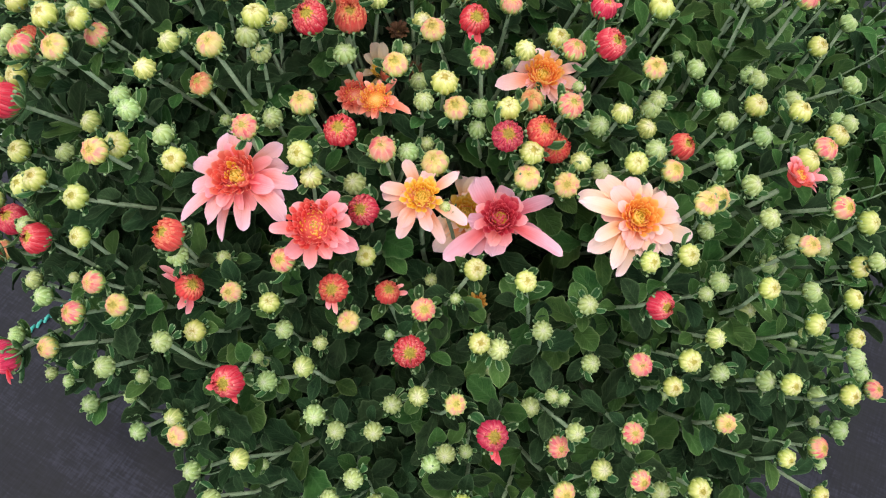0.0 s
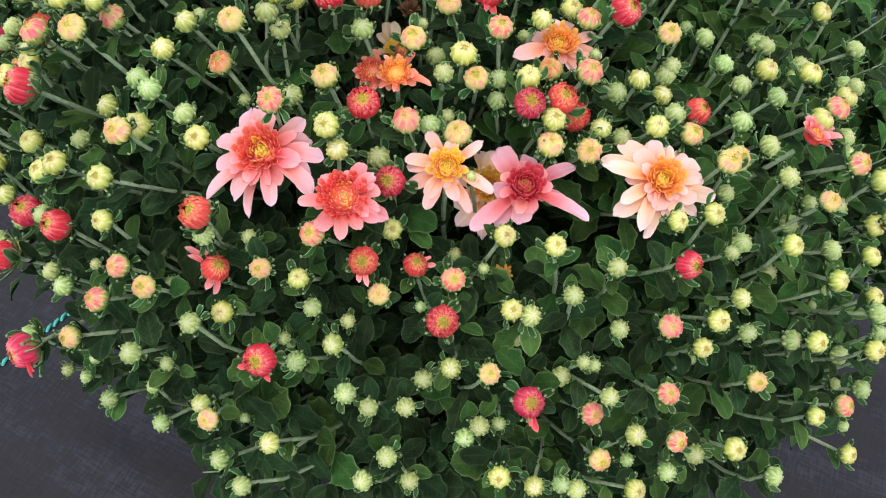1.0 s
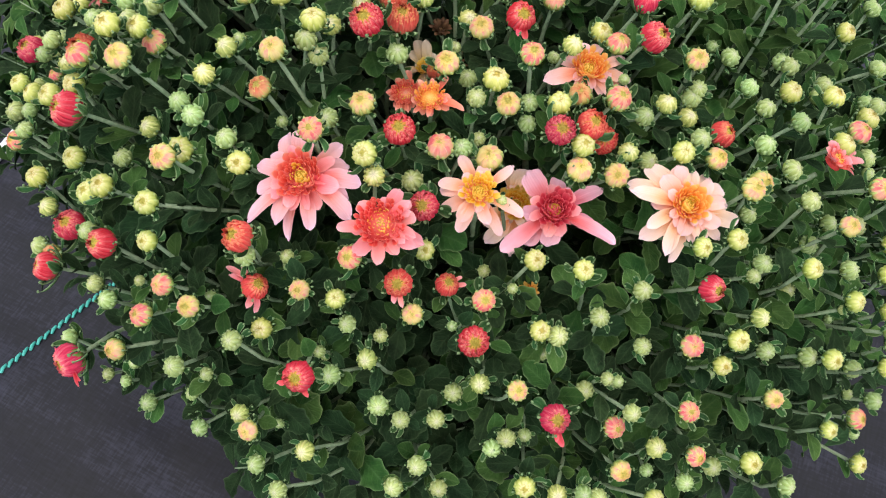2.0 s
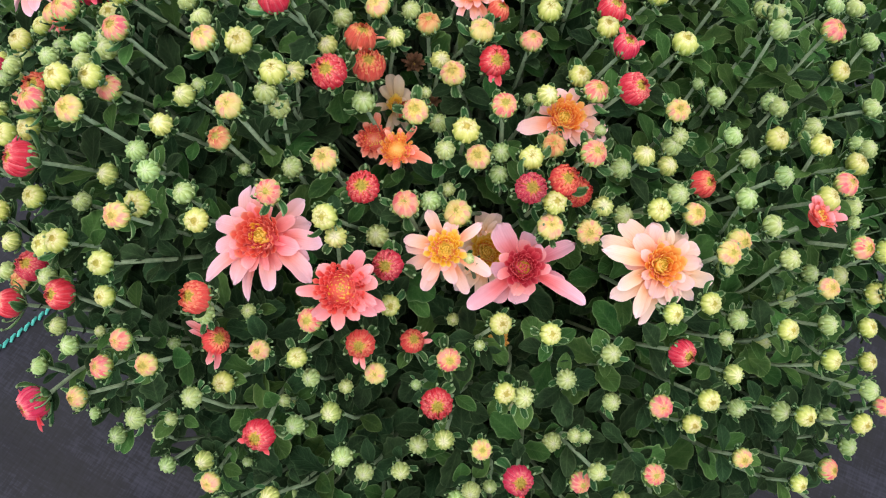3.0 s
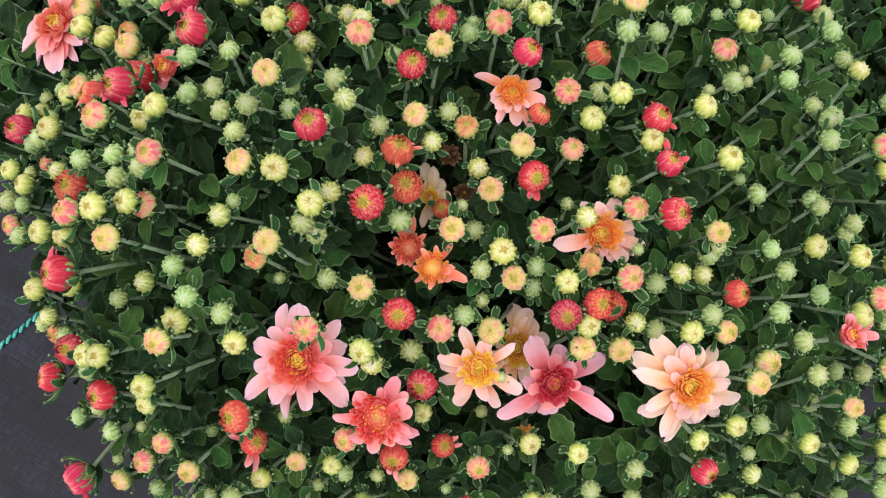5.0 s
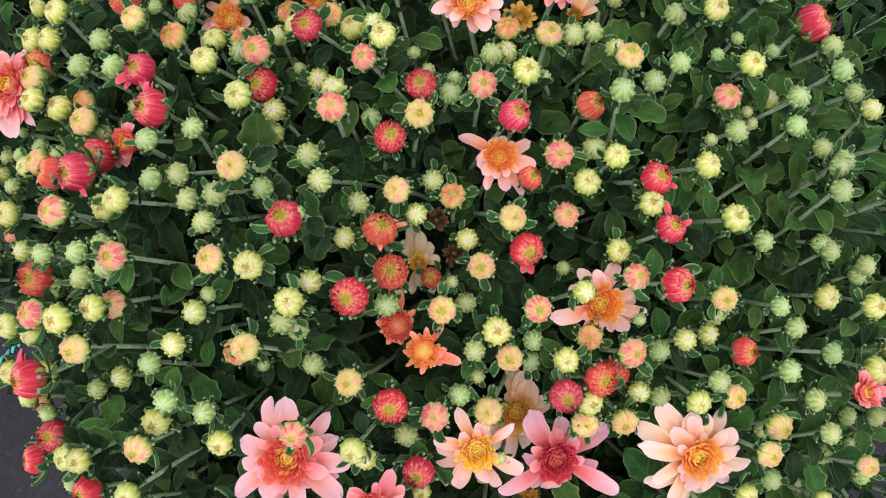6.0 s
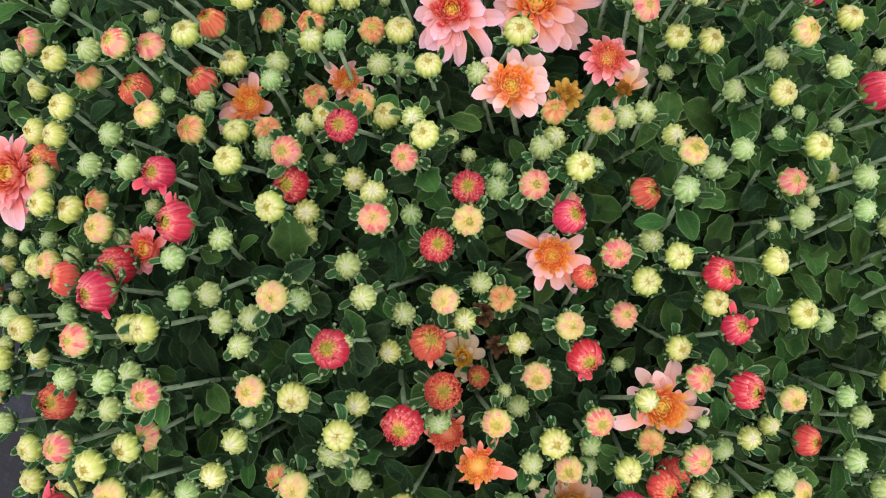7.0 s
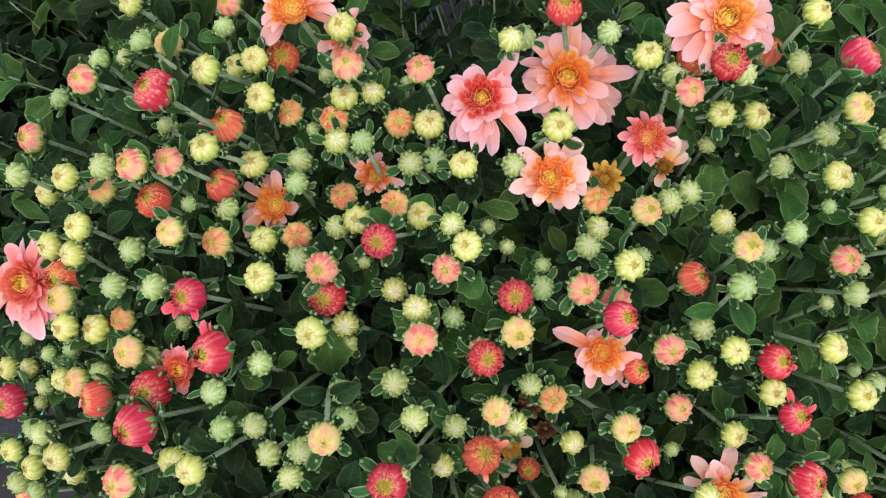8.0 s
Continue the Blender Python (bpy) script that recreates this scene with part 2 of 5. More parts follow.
def leaf_material(name, low, high, rim, rim_amount, through_light=0.22, rim_power=12.0):
    """A leaf: a paler midrib and side veins, a thin light margin, and blotches."""
    m, nt, finish = tissue(name, 0.65, 0.03, through_light)
    u, v = uv_parts(nt)
    side = maths(nt, "ABSOLUTE", maths(nt, "SUBTRACT", maths(nt, "MULTIPLY", u, 2.0), 1.0))
    n1, n2 = noise_tex(nt, 90.0, 4.0, "World"), noise_tex(nt, 900.0, 3.0, "World")
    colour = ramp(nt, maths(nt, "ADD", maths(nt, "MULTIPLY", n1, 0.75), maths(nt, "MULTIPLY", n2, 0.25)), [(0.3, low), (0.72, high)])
    slant = maths(nt, "SUBTRACT", maths(nt, "MULTIPLY", v, 7.0), maths(nt, "MULTIPLY", side, 2.2))
    vein = maths(nt, "POWER", maths(nt, "ABSOLUTE", maths(nt, "COSINE", maths(nt, "MULTIPLY", slant, 3.1416))), 14.0)
    mid = maths(nt, "POWER", maths(nt, "SUBTRACT", 1.0, side, True), 14.0)
    colour = mixed(nt, maths(nt, "MULTIPLY", vein, 0.04), colour, rim)
    colour = mixed(nt, maths(nt, "MULTIPLY", mid, 0.12), colour, rim)
    colour = mixed(nt, maths(nt, "MULTIPLY", maths(nt, "POWER", side, rim_power), rim_amount), colour, rim)
    geo = nt.nodes.new("ShaderNodeNewGeometry")
    node = nt.nodes.new("ShaderNodeHueSaturation")
    both = maths(nt, "FRACT", maths(nt, "ADD", geo.outputs["Random Per Island"], randomly(nt)))
    nt.links.new(maths(nt, "ADD", maths(nt, "MULTIPLY", both, 0.7), 0.65), node.inputs["Value"])
    nt.links.new(maths(nt, "ADD", maths(nt, "MULTIPLY", maths(nt, "FRACT", maths(nt, "MULTIPLY", both, 5.7)), 0.04), 0.48), node.inputs["Hue"])
    nt.links.new(colour, node.inputs["Color"])
    relief = maths(nt, "SUBTRACT", n2, maths(nt, "ADD", vein, mid))
    return finish(node.outputs[0], relief, 0.35, 0.0006)


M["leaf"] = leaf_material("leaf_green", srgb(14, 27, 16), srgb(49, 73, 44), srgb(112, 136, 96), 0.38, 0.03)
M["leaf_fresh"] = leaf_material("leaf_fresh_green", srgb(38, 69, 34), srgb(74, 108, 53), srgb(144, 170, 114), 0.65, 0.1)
M["sepal"] = leaf_material("sepal_green", srgb(112, 142, 70), srgb(160, 184, 98), srgb(196, 212, 138), 0.6, 0.12)
M["bract"] = leaf_material("bract_green", srgb(36, 70, 40), srgb(64, 106, 58), srgb(168, 192, 142), 0.95, 0.08, 4.0)

# ground cloth: woven plastic tape, dark and slightly shiny
m = bpy.data.materials.new("woven_ground_cloth")
m.use_nodes = True
nt = m.node_tree
bsdf = nt.nodes["Principled BSDF"]
tc = nt.nodes.new("ShaderNodeTexCoord")
spin = nt.nodes.new("ShaderNodeMapping")
spin.inputs["Rotation"].default_value = (0, 0, radians(28))
nt.links.new(tc.outputs["Object"], spin.inputs["Vector"])
sep = nt.nodes.new("ShaderNodeSeparateXYZ")
nt.links.new(spin.outputs[0], sep.inputs[0])
dust, grit = noise_tex(nt, 14.0, 5.0), noise_tex(nt, 320.0, 4.0)


def streak(along, across):
    """Noise drawn out along one thread of the weave."""
    fit = nt.nodes.new("ShaderNodeMapping")
    fit.inputs["Scale"].default_value = (along, across, 1)
    nt.links.new(spin.outputs[0], fit.inputs["Vector"])
    node = nt.nodes.new("ShaderNodeTexNoise")
    node.inputs["Scale"].default_value, node.inputs["Detail"].default_value = 1.0, 2.0
    nt.links.new(fit.outputs[0], node.inputs["Vector"])
    return node.outputs["Fac"]


warp, weft, drag = streak(60, 420), streak(420, 60), streak(3, 26)
weave = maths(nt, "ADD", warp, weft)
worn = maths(nt, "ADD", maths(nt, "MULTIPLY", dust, 0.3), maths(nt, "MULTIPLY", drag, 0.3))
colour = ramp(nt, maths(nt, "ADD", worn, maths(nt, "MULTIPLY", weave, 0.2)), [(0.38, srgb(7, 8, 13)), (0.5, srgb(22, 22, 31)), (0.62, srgb(48, 49, 62))])
bsdf.inputs["Specular IOR Level"].default_value = 0.3
nt.links.new(colour, bsdf.inputs["Base Color"])
nt.links.new(ramp(nt, dust, [(0.3, (0.42, 0.42, 0.42, 1)), (0.7, (0.7, 0.7, 0.7, 1))]), bsdf.inputs["Roughness"])
bump = nt.nodes.new("ShaderNodeBump")
bump.inputs["Strength"].default_value, bump.inputs["Distance"].default_value = 0.25, 0.0006
nt.links.new(maths(nt, "ADD", weave, maths(nt, "MULTIPLY", grit, 0.4)), bump.inputs["Height"])
nt.links.new(bump.outputs[0], bsdf.inputs["Normal"])
M["cloth"] = m


def plain(name, lo, hi, scale, rough):
    m = bpy.data.materials.new(name)
    m.use_nodes = True
    nt = m.node_tree
    bsdf = nt.nodes["Principled BSDF"]
    n = noise_tex(nt, scale, 4.0)
    nt.links.new(ramp(nt, n, [(0.3, lo), (0.7, hi)]), bsdf.inputs["Base Color"])
    bsdf.inputs["Roughness"].default_value = rough
    bump = nt.nodes.new("ShaderNodeBump")
    bump.inputs["Strength"].default_value, bump.inputs["Distance"].default_value = 0.3, 0.0006
    nt.links.new(n, bump.inputs["Height"])
    nt.links.new(bump.outputs[0], bsdf.inputs["Normal"])
    return m


M["thread"] = plain("teal_thread", srgb(44, 150, 140), srgb(96, 206, 190), 700.0, 0.6)
M["pot"] = plain("black_pot_plastic", srgb(20, 20, 22), srgb(34, 34, 36), 60.0, 0.45)
M["white"] = plain("white_plastic", srgb(214, 216, 218), srgb(240, 240, 240), 80.0, 0.4)


# ---- mesh tools ----
class Shape:
    """Collects sheets and tubes into one mesh."""

    def __init__(self):
        self.v, self.f, self.uv, self.m, self.n = [], [], [], [], 0

    def grid(self, pts, mat=0, uv=None):
        """A sheet of rows x columns of points; u runs across, v along."""
        pts = np.asarray(pts, float)
        a, b = pts.shape[:2]
        if uv is None:
            vv, uu = np.meshgrid(np.linspace(0, 1, a), np.linspace(0, 1, b), indexing="ij")
            uv = np.stack([uu, vv], -1)
        self.v.append(pts.reshape(-1, 3))
        self.uv.append(np.asarray(uv, float).reshape(-1, 2))
        k = self.n + (np.arange(a - 1)[:, None] * b + np.arange(b - 1)[None]).reshape(-1)
        self.f.append(np.stack([k, k + 1, k + b + 1, k + b], -1))
        self.m += [mat] * len(k)
        self.n += a * b

    def tube(self, path, radii, sides=6, mat=0, cap=True):
        path = np.asarray(path, float)
        radii = np.broadcast_to(np.asarray(radii, float), (len(path),)).copy()
        if cap:
            path = np.vstack([path, path[-1]])
            radii = np.append(radii, radii[-1] * 0.05)
        t = np.gradient(path, axis=0)
        t[-1] = t[-2] if cap else t[-1]
        t /= np.maximum(np.linalg.norm(t, axis=1, keepdims=True), 1e-9)
        side = np.cross(t[0], (0.3, 0.9, 0.2))
        rows = []
        for p, d, r in zip(path, t, radii):
            side = side - d * side.dot(d)
            side /= np.linalg.norm(side)
            up = np.cross(d, side)
            ang = np.linspace(0, 2 * math.pi, sides + 1)[:, None]
            rows.append(p + r * (np.cos(ang) * side + np.sin(ang) * up))
        self.grid(rows, mat)

    def add(self, other, m):
        """Another shape's copy at the pose m (Matrix)."""
        r = np.array(m)
        base = self.n
        for pts in other.v:
            self.v.append(pts @ r[:3, :3].T + r[:3, 3])
            self.n += len(pts)
        self.uv += other.uv
        self.f += [f + base for f in other.f]
        self.m += other.m

    def mesh(self, name, mats):
        me = bpy.data.meshes.new(name)
        f = np.concatenate(self.f)
        me.from_pydata(np.concatenate(self.v).tolist(), [], f.tolist())
        layer = me.uv_layers.new(name="UVMap")
        layer.data.foreach_set("uv", np.concatenate(self.uv)[f.reshape(-1)].astype(np.float32).reshape(-1))
        me.polygons.foreach_set("use_smooth", np.ones(len(f), bool))
        me.polygons.foreach_set("material_index", np.asarray(self.m, np.int32))
        for k in mats:
            me.materials.append(M[k])
        me.update()
        return me


def part(name, me, parent, m=None, label="", inverse=None):
    """One mesh object under a thing or under a part."""
    ob = new(name, me)
    ob.parent = parent
    if inverse is not None:
        ob.matrix_parent_inverse = inverse
    if m is not None:
        ob.matrix_basis = m
    return tagged(ob, label) if label else ob


def facing(p, way, size, spin=0.0):
    """The pose of a thing at p whose z axis points along way."""
    q = Vector(way).to_track_quat("Z", "Y")
    return Matrix.Translation(p) @ q.to_matrix().to_4x4() @ Matrix.Rotation(spin, 4, "Z") @ Matrix.Diagonal((size, size, size, 1))


# ---- petals, leaves, buds ----
def ray_shape(rng, bend=0.5, broad=0.3, notch=0.0, n=12, c=9):
    """A ray petal of length 1 along x, broad across y, that rises and arches over, with two furrows along it."""
    s = Shape()
    x = z = was = 0.0
    lift = 0.35 * bend
    twist = rng.uniform(-0.25, 0.25)
    lean = rng.uniform(-0.10, 0.10)
    wave, phase = rng.uniform(0.0, 0.10), rng.uniform(0, 6.28)
    skew = rng.uniform(-0.10, 0.10)
    rows, uv = [], []
    for i in range(n):
        t = 1 - (1 - i / (n - 1)) ** 1.5
        ang = lift - (0.75 * bend) * t
        x += math.cos(ang) * (t - was)
        z += math.sin(ang) * (t - was)
        was = t
        wide = 0.36 + 0.64 * math.sin(min(1.0, t / 0.62) * math.pi / 2) ** 1.3
        if t > 0.6:
            wide *= math.sqrt(max(0.0, 1 - ((t - 0.6) / 0.4) ** 2.6)) * 0.93 + 0.07
        wide *= broad
        row = []
        for j in range(c):
            w = -1 + 2 * j / (c - 1)
            cup = wide * (0.50 * w * w - 0.13 * math.cos(w * 7.5) * (1 - 0.5 * t)) + wave * wide * math.sin(9 * t + phase) * w
            tip = (-0.10 * wide * w * w - notch * 0.022 * math.cos(w * 7.5) + skew * wide * w) * max(0.0, (t - 0.8) / 0.2)
            row.append((x + tip, w * wide * (1 + 0.04 * math.sin(17 * t + phase)) + lean * t * t, z + cup + twist * w * wide * t))
        rows.append(row)
        uv.append([(j / (c - 1), t) for j in range(c)])
    s.grid(rows, 0, uv)
    return s


def quill_shape(rng):
    """A short inner floret of length 1 along x: a narrow channel that opens into a cupped spoon."""
    s = Shape()
    rows = []
    open_end = rng.uniform(0.85, 1.15)
    for i in range(7):
        t = i / 6
        wide = 0.15 + 0.10 * max(0.0, math.sin(math.pi * min(1.0, max(0.0, (t - 0.35) / 0.75)))) * open_end
        if i == 6:
            wide *= 0.55
        row = []
        for j in range(5):
            w = -1 + 0.5 * j
            a = 1.25 * w
            row.append((t - 0.05 * (i == 6) * w * w, wide * math.sin(a), 0.18 * t * t + wide * (1 - math.cos(a)) * (1.15 - 0.3 * t) + 0.16 * max(0.0, t - 0.7)))
        rows.append(row)
    s.grid(rows)
    return s


def ball_petal(s, az, wide, phi0, phi1, radius, flat, tip, mat=0, rows=6, cols=5, lean=0.0, blunt=0.72, bulge=0.1):
    """A petal that hugs a ball from phi0 (near its foot) to phi1 (near its crown). tip: how far its end leaves the ball."""
    pts = []
    for i in range(rows):
        t = i / (rows - 1)
        phi = phi0 + (phi1 - phi0) * t
        span = wide * (0.8 + 0.2 * math.sin(math.pi * t)) * (1.0 if i < rows - 1 else blunt)
        row = []
        for j in range(cols):
            w = -1 + 2 * j / (cols - 1)
            a = az + lean * t + span * w / max(0.35, math.sin(phi))**0.25
            r = radius * (1 + bulge * (1 - w * w)) * (1 - 0.05 * (i == rows - 1) * (tip == 0)) + tip * max(0, t - 0.6) ** 2 * 4
            row.append((r * math.sin(phi) * math.cos(a), r * math.sin(phi) * math.sin(a), r * flat * math.cos(phi)))
        pts.append(row)
    s.grid(pts, mat)


def tight_shape(rng, ribs=9, flat=0.84):
    """A closed bud: a ball of folded petals that meet in a small pale star, clasped by blunt sepals."""
    s = Shape()
    rows, per = 11, 4
    turn = rng.uniform(-0.12, 0.12)
    pts, uv = [], []
    uneven = [rng.uniform(0.92, 1.06) for _ in range(ribs)]
    sag = rng.uniform(0.03, 0.09)
    for i in range(rows):
        t = i / (rows - 1)
        phi = 2.75 * (1 - t)
        row, ur = [], []
        for j in range(ribs * per + 1):
            k = (j // per) % ribs
            w = (j % per) / per
            depth = 0.06 * (1 - abs(math.sin(math.pi * w)) ** 0.9) * math.sin(math.pi * min(1, t * 1.02)) ** 0.6
            r = (1 - depth) * (1 + (uneven[k] - 1) * math.sin(math.pi * w))
            a = 2 * math.pi * j / (ribs * per) + turn * t * t
            dip = sag * max(0, t - 0.8) / 0.2
            row.append((r * math.sin(phi) * math.cos(a), r * math.sin(phi) * math.sin(a), flat * r * math.cos(phi) - dip))
            ur.append((j / per, t))
        pts.append(row)
        uv.append(ur)
    s.grid(pts, 0, uv)
    count = rng.choice((8, 9, 10))
    for ring, reach in ((0, (0.4, 0.85)), (1, (1.0, 1.5))):
        for k in range(count):
            finger(s, 2 * math.pi * (k + 0.5 * ring) / count + rng.uniform(-0.1, 0.1), math.pi / count * rng.uniform(0.68, 0.9), rng.uniform(*reach), 0.97 + 0.05 * ring, 1, rng.uniform(0.05, 0.12), 1.0, rng.uniform(-0.12, 0.12))
    return s


def finger(s, az, wide, end, radius, mat=0, knob=0.07, top=0.85, lean=0.0):
    """A fleshy sepal that clasps a ball from below and ends in a blunt knob at the angle end from its crown."""
    pts, uv = [], []
    for i in range(7):
        t = (i / 6) ** 0.8
        phi = 2.8 + (end - 2.8) * t
        span = wide * (1 - 0.3 * t) * math.sqrt(max(0.05, 1 - t ** 7))
        row = []
        for j in range(5):
            w = -1 + 0.5 * j
            r = radius + (0.10 + knob * math.exp(-((t - 0.84) / 0.14) ** 2)) * (1 - w * w) - 0.06 * t ** 8
            a = az + lean * t + span * w / max(0.4, math.sin(phi)) ** 0.4
            row.append((r * math.sin(phi) * math.cos(a), r * math.sin(phi) * math.sin(a), 0.9 * r * math.cos(phi)))
        pts.append(row)
        uv.append([(0.5 + 0.5 * (-1 + 0.5 * j), t * top) for j in range(5)])
    s.grid(pts, mat, uv)


def core(s, radius, z, mat, bumps=0.1):
    """A low bumpy dome."""
    pts = []
    for i in range(5):
        phi = 1.5 * (1 - i / 4) + 0.02
        pts.append([(radius * math.sin(phi) * math.cos(a), radius * math.sin(phi) * math.sin(a), z + radius * 0.5 * math.cos(phi) * (1 + bumps * math.sin(a * 5 + i))) for a in np.linspace(0, 2 * math.pi, 11)])
    s.grid(pts, mat)


def opening_shape(rng, layers, tip=0.0, flat=0.82, heart=0.16, sepals=0, eye=0.3):
    """A bud that opens: layers of (petals, crown angle, radius) round a yellow heart of radius eye."""
    s = Shape()
    core(s, 0.62, heart, 1)
    if not sepals:
        pts = [[(0.8 * math.sin(q) * math.cos(a), 0.8 * math.sin(q) * math.sin(a), 0.8 * flat * math.cos(q)) for a in np.linspace(0, 2 * math.pi, 17)] for q in np.linspace(2.6, 0.5, 6)]
        s.grid(pts, 0, [[(0.5, 0.2 + 0.1 * k) for a in range(17)] for k in range(6)])
    even = 1.0 if sepals else 0.6
    for k in range(sepals):
        finger(s, 2 * math.pi * k / sepals + rng.uniform(-0.12, 0.12), math.pi / sepals * rng.uniform(0.6, 0.85), rng.uniform(0.95, 1.4), 1.0, 3, rng.uniform(0.05, 0.12), 1.0, rng.uniform(-0.15, 0.15))
    for k, (count, crown, radius) in enumerate(layers):
        for i in range(count):
            az = 2 * math.pi * (i + 0.5 * k) / count + rng.uniform(-0.08, 0.08)
            inside = k > 1 and k == len(layers) - 1
            ball_petal(s, az, math.pi / count * (rng.uniform(0.98, 1.2) if sepals else rng.uniform(0.86, 1.08)), 2.6, crown + rng.uniform(-0.10, 0.12) * even, radius * (1 + rng.uniform(-0.04, 0.05) * even), flat, tip * rng.uniform(0.4, 1.3) * (0.5 if inside else 1), 2 if inside else 0, lean=rng.uniform(-0.18, 0.18), blunt=1.0 if sepals else 0.7, bulge=0.09 if sepals else 0.15)
    seeds = 20
    for i in range(seeds):
        a, r = i * 2.4, eye * math.sqrt((i + 0.6) / seeds)
        lean = rng.uniform(0.8, 1.0)
        s.tube([(r * math.cos(a), r * math.sin(a), heart + 0.2), (r * lean * math.cos(a), r * lean * math.sin(a), heart + 0.33 + 0.08 * r / eye)], [0.045, 0.03], 4, 1)
    return s


def calyx_shape(rng, bracts=4, sepals=8, ends=(1.0, 1.5), hooks=5):
    """Green sepals that hold a bud of radius 1, leafy bracts below it, and short hooked ones that end in knobs."""
    s = Shape()
    for i in range(sepals):
        az = 2 * math.pi * i / sepals + rng.uniform(-0.15, 0.15)
        end = rng.uniform(*ends)
        pts = []
        for k in range(7):
            t = k / 6
            phi = 2.9 + (end - 2.9) * t
            r = 1.04 + 0.10 * math.sin(math.pi * t * 0.9) + 0.05 * t ** 4
            span = 0.36 * (1 - 0.5 * t) * (1 if k < 6 else 0.45)
            pts.append([(r * math.sin(phi) * math.cos(az + span * w), r * math.sin(phi) * math.sin(az + span * w), 0.84 * r * math.cos(phi) + 0.10 * (1 - w * w) * t) for w in (-1, -0.5, 0, 0.5, 1)])
        s.grid(pts, 2)
        if rng.random() < 0.3:
            r = 1.16
            p = np.array((r * math.sin(end) * math.cos(az), r * math.sin(end) * math.sin(az), 0.84 * r * math.cos(end)))
            s.tube([p - p * 0.04, p + (0, 0, 0.1)], [0.08, 0.05], 5, 1)
    for i in range(bracts):
        az = 2 * math.pi * (i + rng.uniform(-0.42, 0.42)) / bracts
        reach, rise, wide = rng.uniform(1.35, 2.3), rng.uniform(-0.6, 0.3), rng.uniform(0.26, 0.50)
        pts = []
        sway = rng.uniform(-0.35, 0.35)
        for k in range(10):
            t = 1 - (1 - k / 9) ** 1.5
            r = reach * math.sin(t * 1.5)
            z = -1.2 + (rise + 1.2) * t ** 1.3 + 0.5 * max(0, t - 0.7)
            half = wide * (0.22 + 0.78 * math.sin(min(1.0, t / 0.62) * math.pi / 2) ** 2) * math.sqrt(max(0.02, 1 - max(0, (t - 0.5) / 0.5) ** 2))
            a = az + sway * t * t
            pts.append([(r * math.cos(a) - half * w * math.sin(a), r * math.sin(a) + half * w * math.cos(a), z + 0.45 * half * w * w) for w in (-1, -0.6, 0, 0.6, 1)])
        s.grid(pts)
        end = np.mean(pts[-2], axis=0)
        inward = np.array((-math.cos(az), -math.sin(az), 0))
        s.tube([end - inward * 0.05, end + inward * 0.04 + (0, 0, 0.06), end + inward * 0.15 + (0, 0, 0.10)], [0.06, 0.11, 0.06], 6, 1)
    for i in range(hooks):
        az = 2 * math.pi * (i + rng.uniform(-0.35, 0.35)) / hooks
        out, up, curl = rng.uniform(1.15, 1.5), rng.uniform(-0.35, 0.25), rng.uniform(0.06, 0.22)
        way, across = np.array((math.cos(az), math.sin(az), 0)), np.array((-math.sin(az), math.cos(az), 0)) * rng.uniform(-0.2, 0.2)
        line = [way * 0.5 + (0, 0, -0.95), way * (out - 0.15) + (0, 0, up - 0.5), way * out + across * 0.5 + (0, 0, up - 0.15), way * (out - 0.02) + across + (0, 0, up)]
        s.tube(line, [0.12, 0.09, 0.07, 0.06], 4, 0, False)
        end = line[-1]
        big = rng.uniform(0.7, 1.25)
        s.tube([end - (0, 0, 0.02), end - way * curl * 0.3 + (0, 0, 0.05), end - way * curl + (0, 0, 0.11), end - way * curl * 1.3 + (0, 0, 0.14)], [0.06 * big, 0.115 * big, 0.11 * big, 0.05 * big], 5, 1)
    return s


def leaf_shape(rng, lobes=0, long=1.0, wide=0.22, droop=0.5, fold=0.35):
    """A leaf of length 1 along x. lobes: the blunt teeth on each side, 0 for a plain spoon-shaped leaf."""
    s = Shape()
    n, c = (17 if lobes else 10), 3
    x = z = before = 0.0
    lift = rng.uniform(0.1, 0.5)
    sway = rng.uniform(-0.25, 0.25)
    rows = []
    for i in range(n):
        t = 1 - (1 - i / (n - 1)) ** 1.4
        if i:
            ang = lift - droop * t
            x += math.cos(ang) * (t - before)
            z += math.sin(ang) * (t - before)
            before = t
        if t < 0.22:
            half = 0.12 + 0.25 * (t / 0.22) ** 2
        else:
            q = (t - 0.22) / 0.78
            half = 0.37 + 0.63 * math.sin(min(1.0, q * 1.55) * math.pi / 2)
            half *= max(0.0, 1 - max(0, (q - 0.3) / 0.7) ** 2.0) ** 0.68 * 0.98 + 0.02
        row = []
        for j in range(c):
            w = -1 + 2 * j / (c - 1)
            h = half
            back = 0.0
            if lobes and 0.2 < t < 0.97:
                saw = math.cos(2 * math.pi * lobes * (t - 0.2) / 0.8)
                h = half * (1 - 0.2 * abs(w) ** 2 * (0.5 + 0.5 * saw))
                back = 0.03 * abs(w)
            row.append((x + back, wide * h * w * 1.0 + sway * t * t * 0.3, z + fold * wide * h * w * w + 0.02 * math.sin(9 * t + 4 * w)))
        rows.append(row)
    s.grid(rows)
    return s


